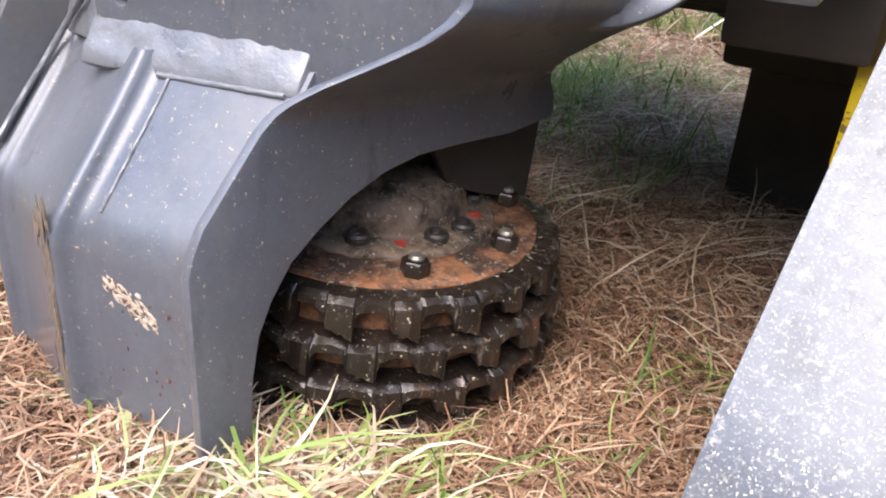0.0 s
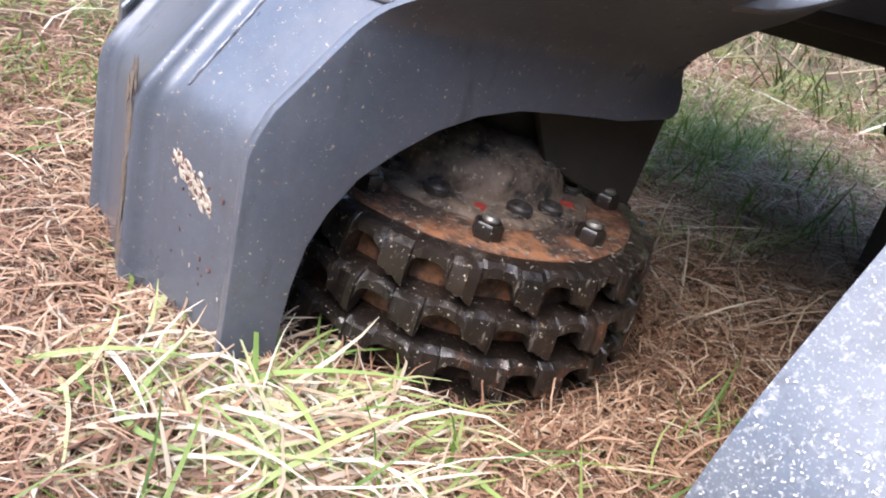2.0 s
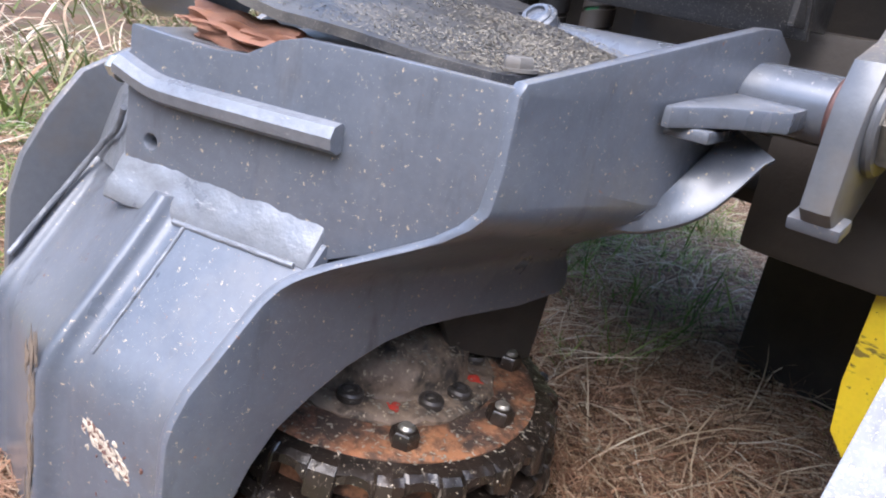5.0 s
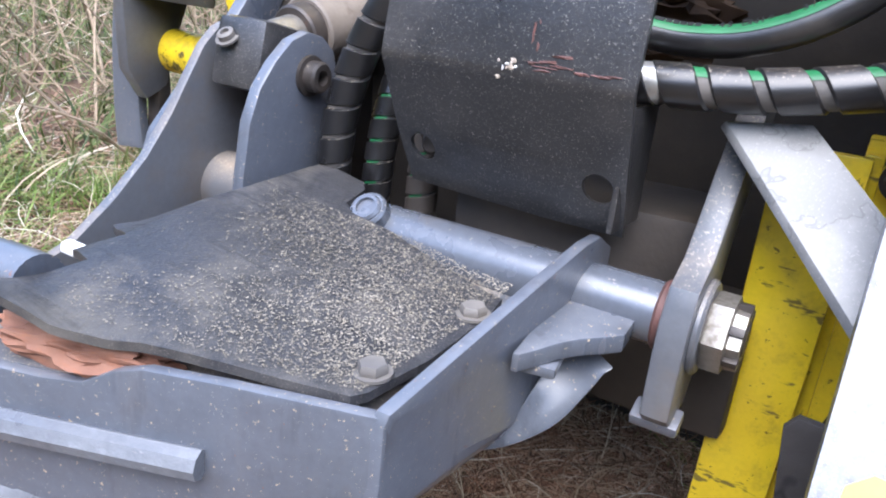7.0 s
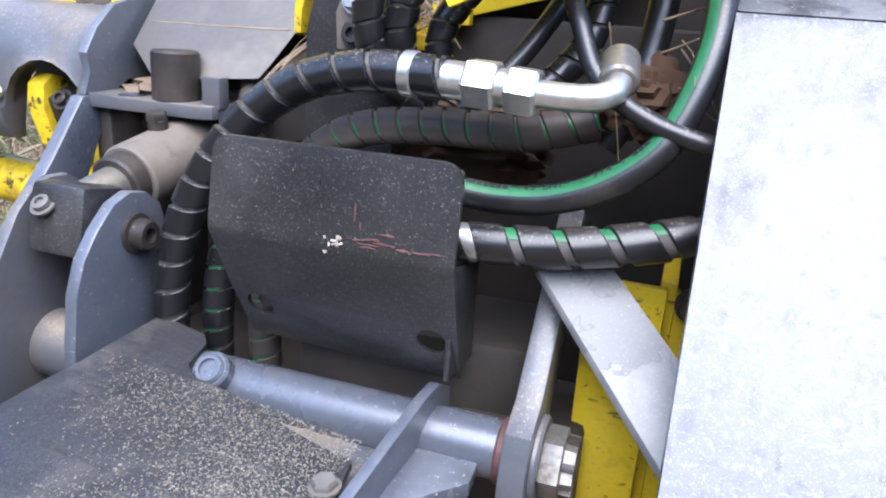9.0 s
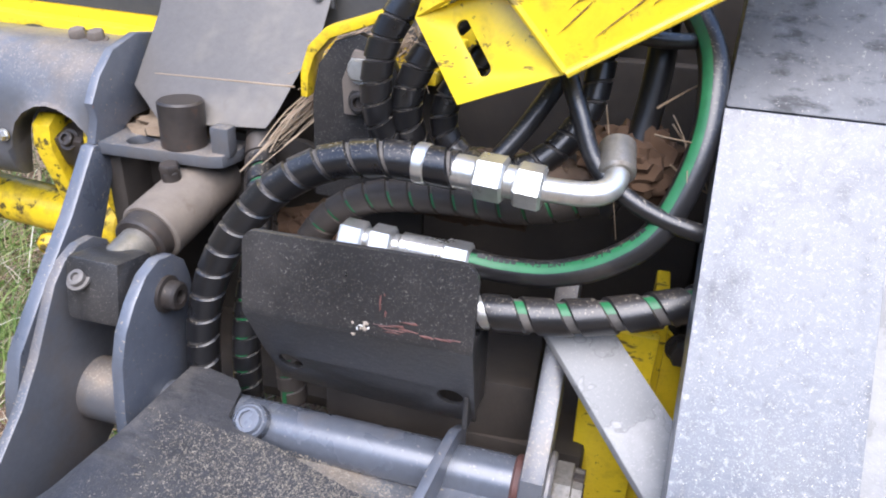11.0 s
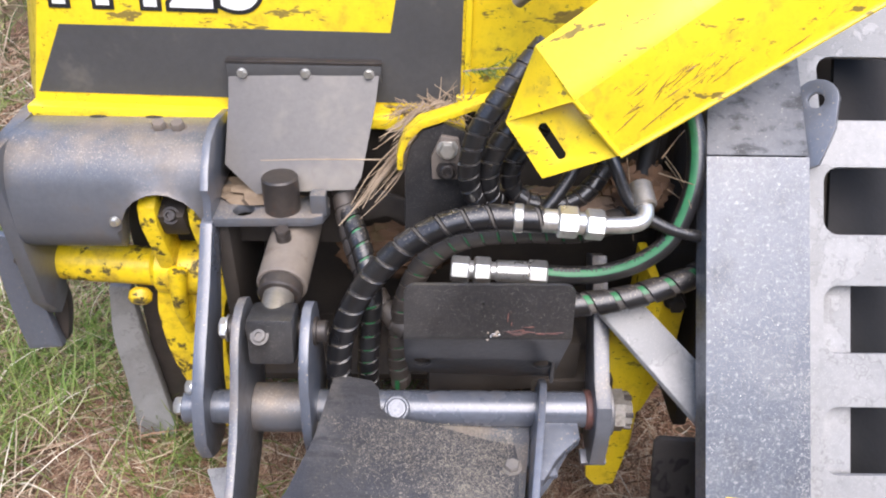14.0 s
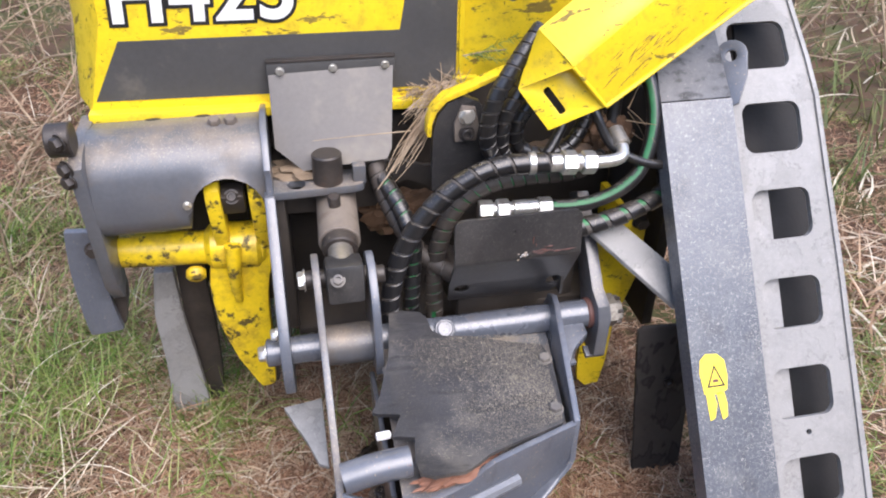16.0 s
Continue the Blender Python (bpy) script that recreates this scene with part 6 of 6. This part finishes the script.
def make_knives():
    k1 = thing("delimbing_knife", (-0.5, 0.33, 0.2), "yellow painted delimbing knife with oily black smears", "knife")
    part("shaft", rod((-0.745, 0.352, 0.69), (-0.385, 0.33, 0.68), 0.042, 32, 0.006), yellow_worn, k1)
    for x in (-0.5, -0.405):
        f = [(0.25, 0.885), (0.27, 0.9), (0.3, 0.89), (0.315, 0.84), (0.35, 0.72), (0.36, 0.66), (0.31, 0.66), (0.28, 0.74), (0.245, 0.85)]
        part("fork", flat(f, 0.034, Matrix.Translation((x, 0, 0)) @ YZ @ pose(0, 0, 0), (), 0.005), yellow_worn, k1)
    part("pin_block", box((0.055, 0.05, 0.06), pose(-0.442, 0.285, 0.845, 20, 0, 0), 0.01), dark_steel, k1)
    part("pin_screw", hex_bolt((-0.442, 0.262, 0.862), (0, -0.8, 0.5), 0.024, 0.01, True, 0, True), dark_steel, k1)
    part("boss", rod((-0.56, 0.31, 0.645), (-0.56, 0.285, 0.625), 0.024, 28, 0.008), yellow_worn, k1)
    part("collar", rod((-0.53, 0.34, 0.685), (-0.39, 0.335, 0.68), 0.058, 36, 0.016), yellow_worn, k1, "cast yellow collar on the knife shaft")
    part("collar_rib", tube([(-0.46, 0.275, 0.72), (-0.465, 0.27, 0.66), (-0.47, 0.28, 0.6), (-0.468, 0.3, 0.53)], 0.02, 14, 0.02, None, None, 0.5), yellow_worn, k1)
    part("blade", blade_shape([(-0.43, 0.7), (-0.46, 0.6), (-0.465, 0.48), (-0.45, 0.35), (-0.43, 0.22)], [0.15, 0.145, 0.13, 0.1, 0.04], 0.07, pose(0, 0.37, 0, 0, 0, 0) @ XZ), yellow_worn, k1, "yellow curved blade")
    part("blade_edge", blade_shape([(-0.405, 0.62), (-0.425, 0.5), (-0.42, 0.36), (-0.415, 0.22)], [0.03, 0.035, 0.035, 0.03], 0.03, pose(0, 0.34, 0, 0, 0, 0) @ XZ), dark_steel, k1, "dark ground edge of the blade")
    k2 = thing("delimbing_knife", (-0.64, 0.3, 0.1), "grey curved delimbing knife tip standing in the grass", "knife")
    part("blade", blade_shape([(-0.66, 0.57), (-0.672, 0.42), (-0.668, 0.28), (-0.668, 0.12), (-0.672, -0.03)], [0.05, 0.075, 0.085, 0.1, 0.1], 0.028, pose(0, 0.44, 0, 0, 0, 0) @ XZ), slot_paint, k2)
    part("blade_back", blade_shape([(-0.6, 0.57), (-0.6, 0.4), (-0.605, 0.24), (-0.62, 0.0)], [0.07, 0.08, 0.08, 0.06], 0.03, pose(0, 0.475, 0, 0, 0, 0) @ XZ), dark_steel, k2)
    k3 = thing("delimbing_knife", (-0.83, 0.3, 0.5), "small grey hooked knife on the housing's end", "knife")
    part("blade", blade_shape([(-0.79, 0.79), (-0.8, 0.68), (-0.802, 0.57), (-0.795, 0.48)], [0.07, 0.075, 0.075, 0.08], 0.022, pose(0, 0.31, 0, 0, 0, 0) @ XZ), grey_paint, k3)
    part("side", blade_shape([(-0.755, 0.72), (-0.748, 0.6), (-0.765, 0.49)], [0.03, 0.04, 0.02], 0.03, pose(0, 0.34, 0, 0, 0, 0) @ XZ), dark_steel, k3)
    part("bolt", hex_bolt((-0.77, 0.29, 0.74), (0, -1, 0), 0.03, 0.016), dark_steel, k3)


make_knives()

# ---- straw caught on the machine, twigs, brush ----
def sticks(name, label, n, at, spread, length, r, way, jitter, material, seed, category):
    rng = random.Random(seed)
    b = bmesh.new()
    for _ in range(n):
        p = Vector(at) + Vector([rng.uniform(-s, s) for s in spread])
        d = (Vector(way) + Vector([rng.uniform(-jitter, jitter) for _ in range(3)])).normalized()
        ln = rng.uniform(*length)
        q = p + d * ln
        mid = p.lerp(q, 0.5) + Vector([rng.uniform(-0.08, 0.08) * ln for _ in range(3)])
        tube([p, mid, q], r * rng.uniform(0.5, 1.2), 5, ln / 5, None, b, 0.5)
    return tagged(new(name, mesh_from(b, name, material, 60)), label, category, kind="stuff")


sticks("straw_bundle", "bundle of dry straw and twigs caught on the machine", 60, (0.02, 0.3, 1.01), (0.014, 0.02, 0.012), (0.04, 0.17), 0.0017, (-0.62, -0.4, -0.66), 0.07, twig_mat, 3, "straw")
sticks("straw_bundle", "bundle of dry straw and twigs caught on the machine", 60, (0.07, 0.35, 1.055), (0.03, 0.02, 0.016), (0.04, 0.13), 0.0015, (-0.75, -0.45, -0.5), 0.3, twig_mat, 5, "straw")
sticks("straw_bundle", "dry straw lying on the cover's flange", 150, (0.06, 0.395, 1.025), (0.07, 0.025, 0.014), (0.02, 0.07), 0.0013, (-0.4, -0.2, 0.0), 1.0, twig_mat, 4, "straw")
sticks("loose_twig", "thick dry twig sticking out of the straw", 1, (-0.005, 0.28, 0.985), (0, 0, 0), (0.17, 0.17), 0.004, (-0.106, -0.06, -0.111), 0.0, twig_mat, 14, "twig")
sticks("twigs", "thin dry twigs among the hoses", 7, (0.44, 0.19, 1.03), (0.05, 0.04, 0.06), (0.08, 0.18), 0.0014, (0.5, -0.2, -0.5), 0.7, twig_mat, 6, "twigs")
sticks("loose_straw", "long dry straw crossing the flap", 1, (-0.03, 0.24, 1.0), (0, 0, 0), (0.22, 0.22), 0.0018, (-1, 0.0, -0.02), 0.0, twig_mat, 8, "straw")


for k, (at, size, mt) in enumerate((((0.3, 0.2, 0.93), (0.1, 0.05, 0.03), bark_mat), ((0.43, 0.22, 0.96), (0.06, 0.05, 0.05), soil), ((0.2, 0.3, 0.86), (0.12, 0.05, 0.05), soil), ((-0.02, 0.38, 0.7), (0.12, 0.05, 0.06), soil))):
    tagged(new("debris_clump", mesh_from(blob(Matrix.Translation(at), size, 0.16, 5, k + 3, 4), "debris_clump", mt)), "clump of brown bark and needles packed between the hoses", "debris")


def make_sprig(at):
    rng = random.Random(44)
    b = bmesh.new()
    for side in (-1, 0, 1):
        tip = Vector(at) + Vector((0.1 + 0.03 * abs(side), -0.01, 0.012 + 0.035 * side))
        start = Vector(at) + Vector((0.03 * abs(side), 0, 0))
        for _ in range(70):
            f = rng.random()
            c = start.lerp(tip, f)
            w = ((tip - start).normalized() * 0.5 + Vector((rng.uniform(-0.4, 0.4), rng.uniform(-0.7, 0.3), rng.uniform(-1, 1)))).normalized() * rng.uniform(0.012, 0.024)
            o = w.orthogonal().normalized() * 0.001
            b.faces.new([b.verts.new(v) for v in (c - o, c + o, c + w)])
    sprig = thing("conifer_sprig", at, "small green conifer sprig caught under the yellow cover", "sprig")
    part("needles", b, green_mat, sprig, "", 0)
    part("twig", tube([Vector(at), Vector(at) + Vector((0.05, -0.004, 0.008)), Vector(at) + Vector((0.1, -0.01, 0.012))], 0.0016, 6, 0.02), twig_mat, sprig)


make_sprig((0.115, 0.375, 1.115))


def make_brush():
    rng = random.Random(12)
    b, nb = bmesh.new(), bmesh.new()
    for k in range(300):
        x, y = rng.uniform(-4.2, -1.3), rng.uniform(1.0, 4.5)
        if k % 10 < 3:
            x, y = rng.uniform(-3, 4), rng.uniform(4.2, 6.5)
        elif k % 10 < 5:
            x, y = rng.uniform(1.7, 4.0), rng.uniform(1.9, 4.5)
        z = ground_height(x, y)
        d = Vector((rng.uniform(-1, 1), rng.uniform(-1, 1), rng.uniform(0.1, 1.3))).normalized()
        ln = rng.uniform(0.4, 1.4)
        p = Vector((x, y, z))
        q = p + d * ln
        q.z = max(q.z, z + 0.05)
        mid = p.lerp(q, 0.5) + Vector((rng.uniform(-0.1, 0.1), rng.uniform(-0.1, 0.1), rng.uniform(0, 0.15)))
        tube([p, mid, q], rng.uniform(0.004, 0.01), 5, 0.1, None, b, 0.3)
        for _ in range(rng.randint(4, 9)):
            f = rng.uniform(0.2, 1)
            s = p.lerp(mid, f * 2) if f < 0.5 else mid.lerp(q, f * 2 - 1)
            e = s + Vector((rng.uniform(-1, 1), rng.uniform(-1, 1), rng.uniform(-0.3, 0.8))).normalized() * rng.uniform(0.1, 0.35)
            tube([s, s.lerp(e, 0.5) + Vector((0, 0, 0.02)), e], 0.003, 4, 0.08, None, b, 0.4)
            if rng.random() < 0.65:
                for _ in range(26):
                    c = s.lerp(e, rng.random())
                    w = Vector((rng.uniform(-1, 1), rng.uniform(-1, 1), rng.uniform(-1, 1))).normalized() * rng.uniform(0.03, 0.08)
                    o = w.orthogonal().normalized() * 0.0016
                    nb.faces.new([nb.verts.new(v) for v in (c - o, c + o, c + w)])
    tagged(new("dead_branches", mesh_from(b, "dead_branches", twig_mat, 60)), "tangled dry dead branches at the clearing's edge", "branches", kind="stuff")
    tagged(new("pine_needles", mesh_from(nb, "pine_needles", needle_mat, 0)), "dark green pine needles on low branches", "needles", kind="stuff")


make_brush()
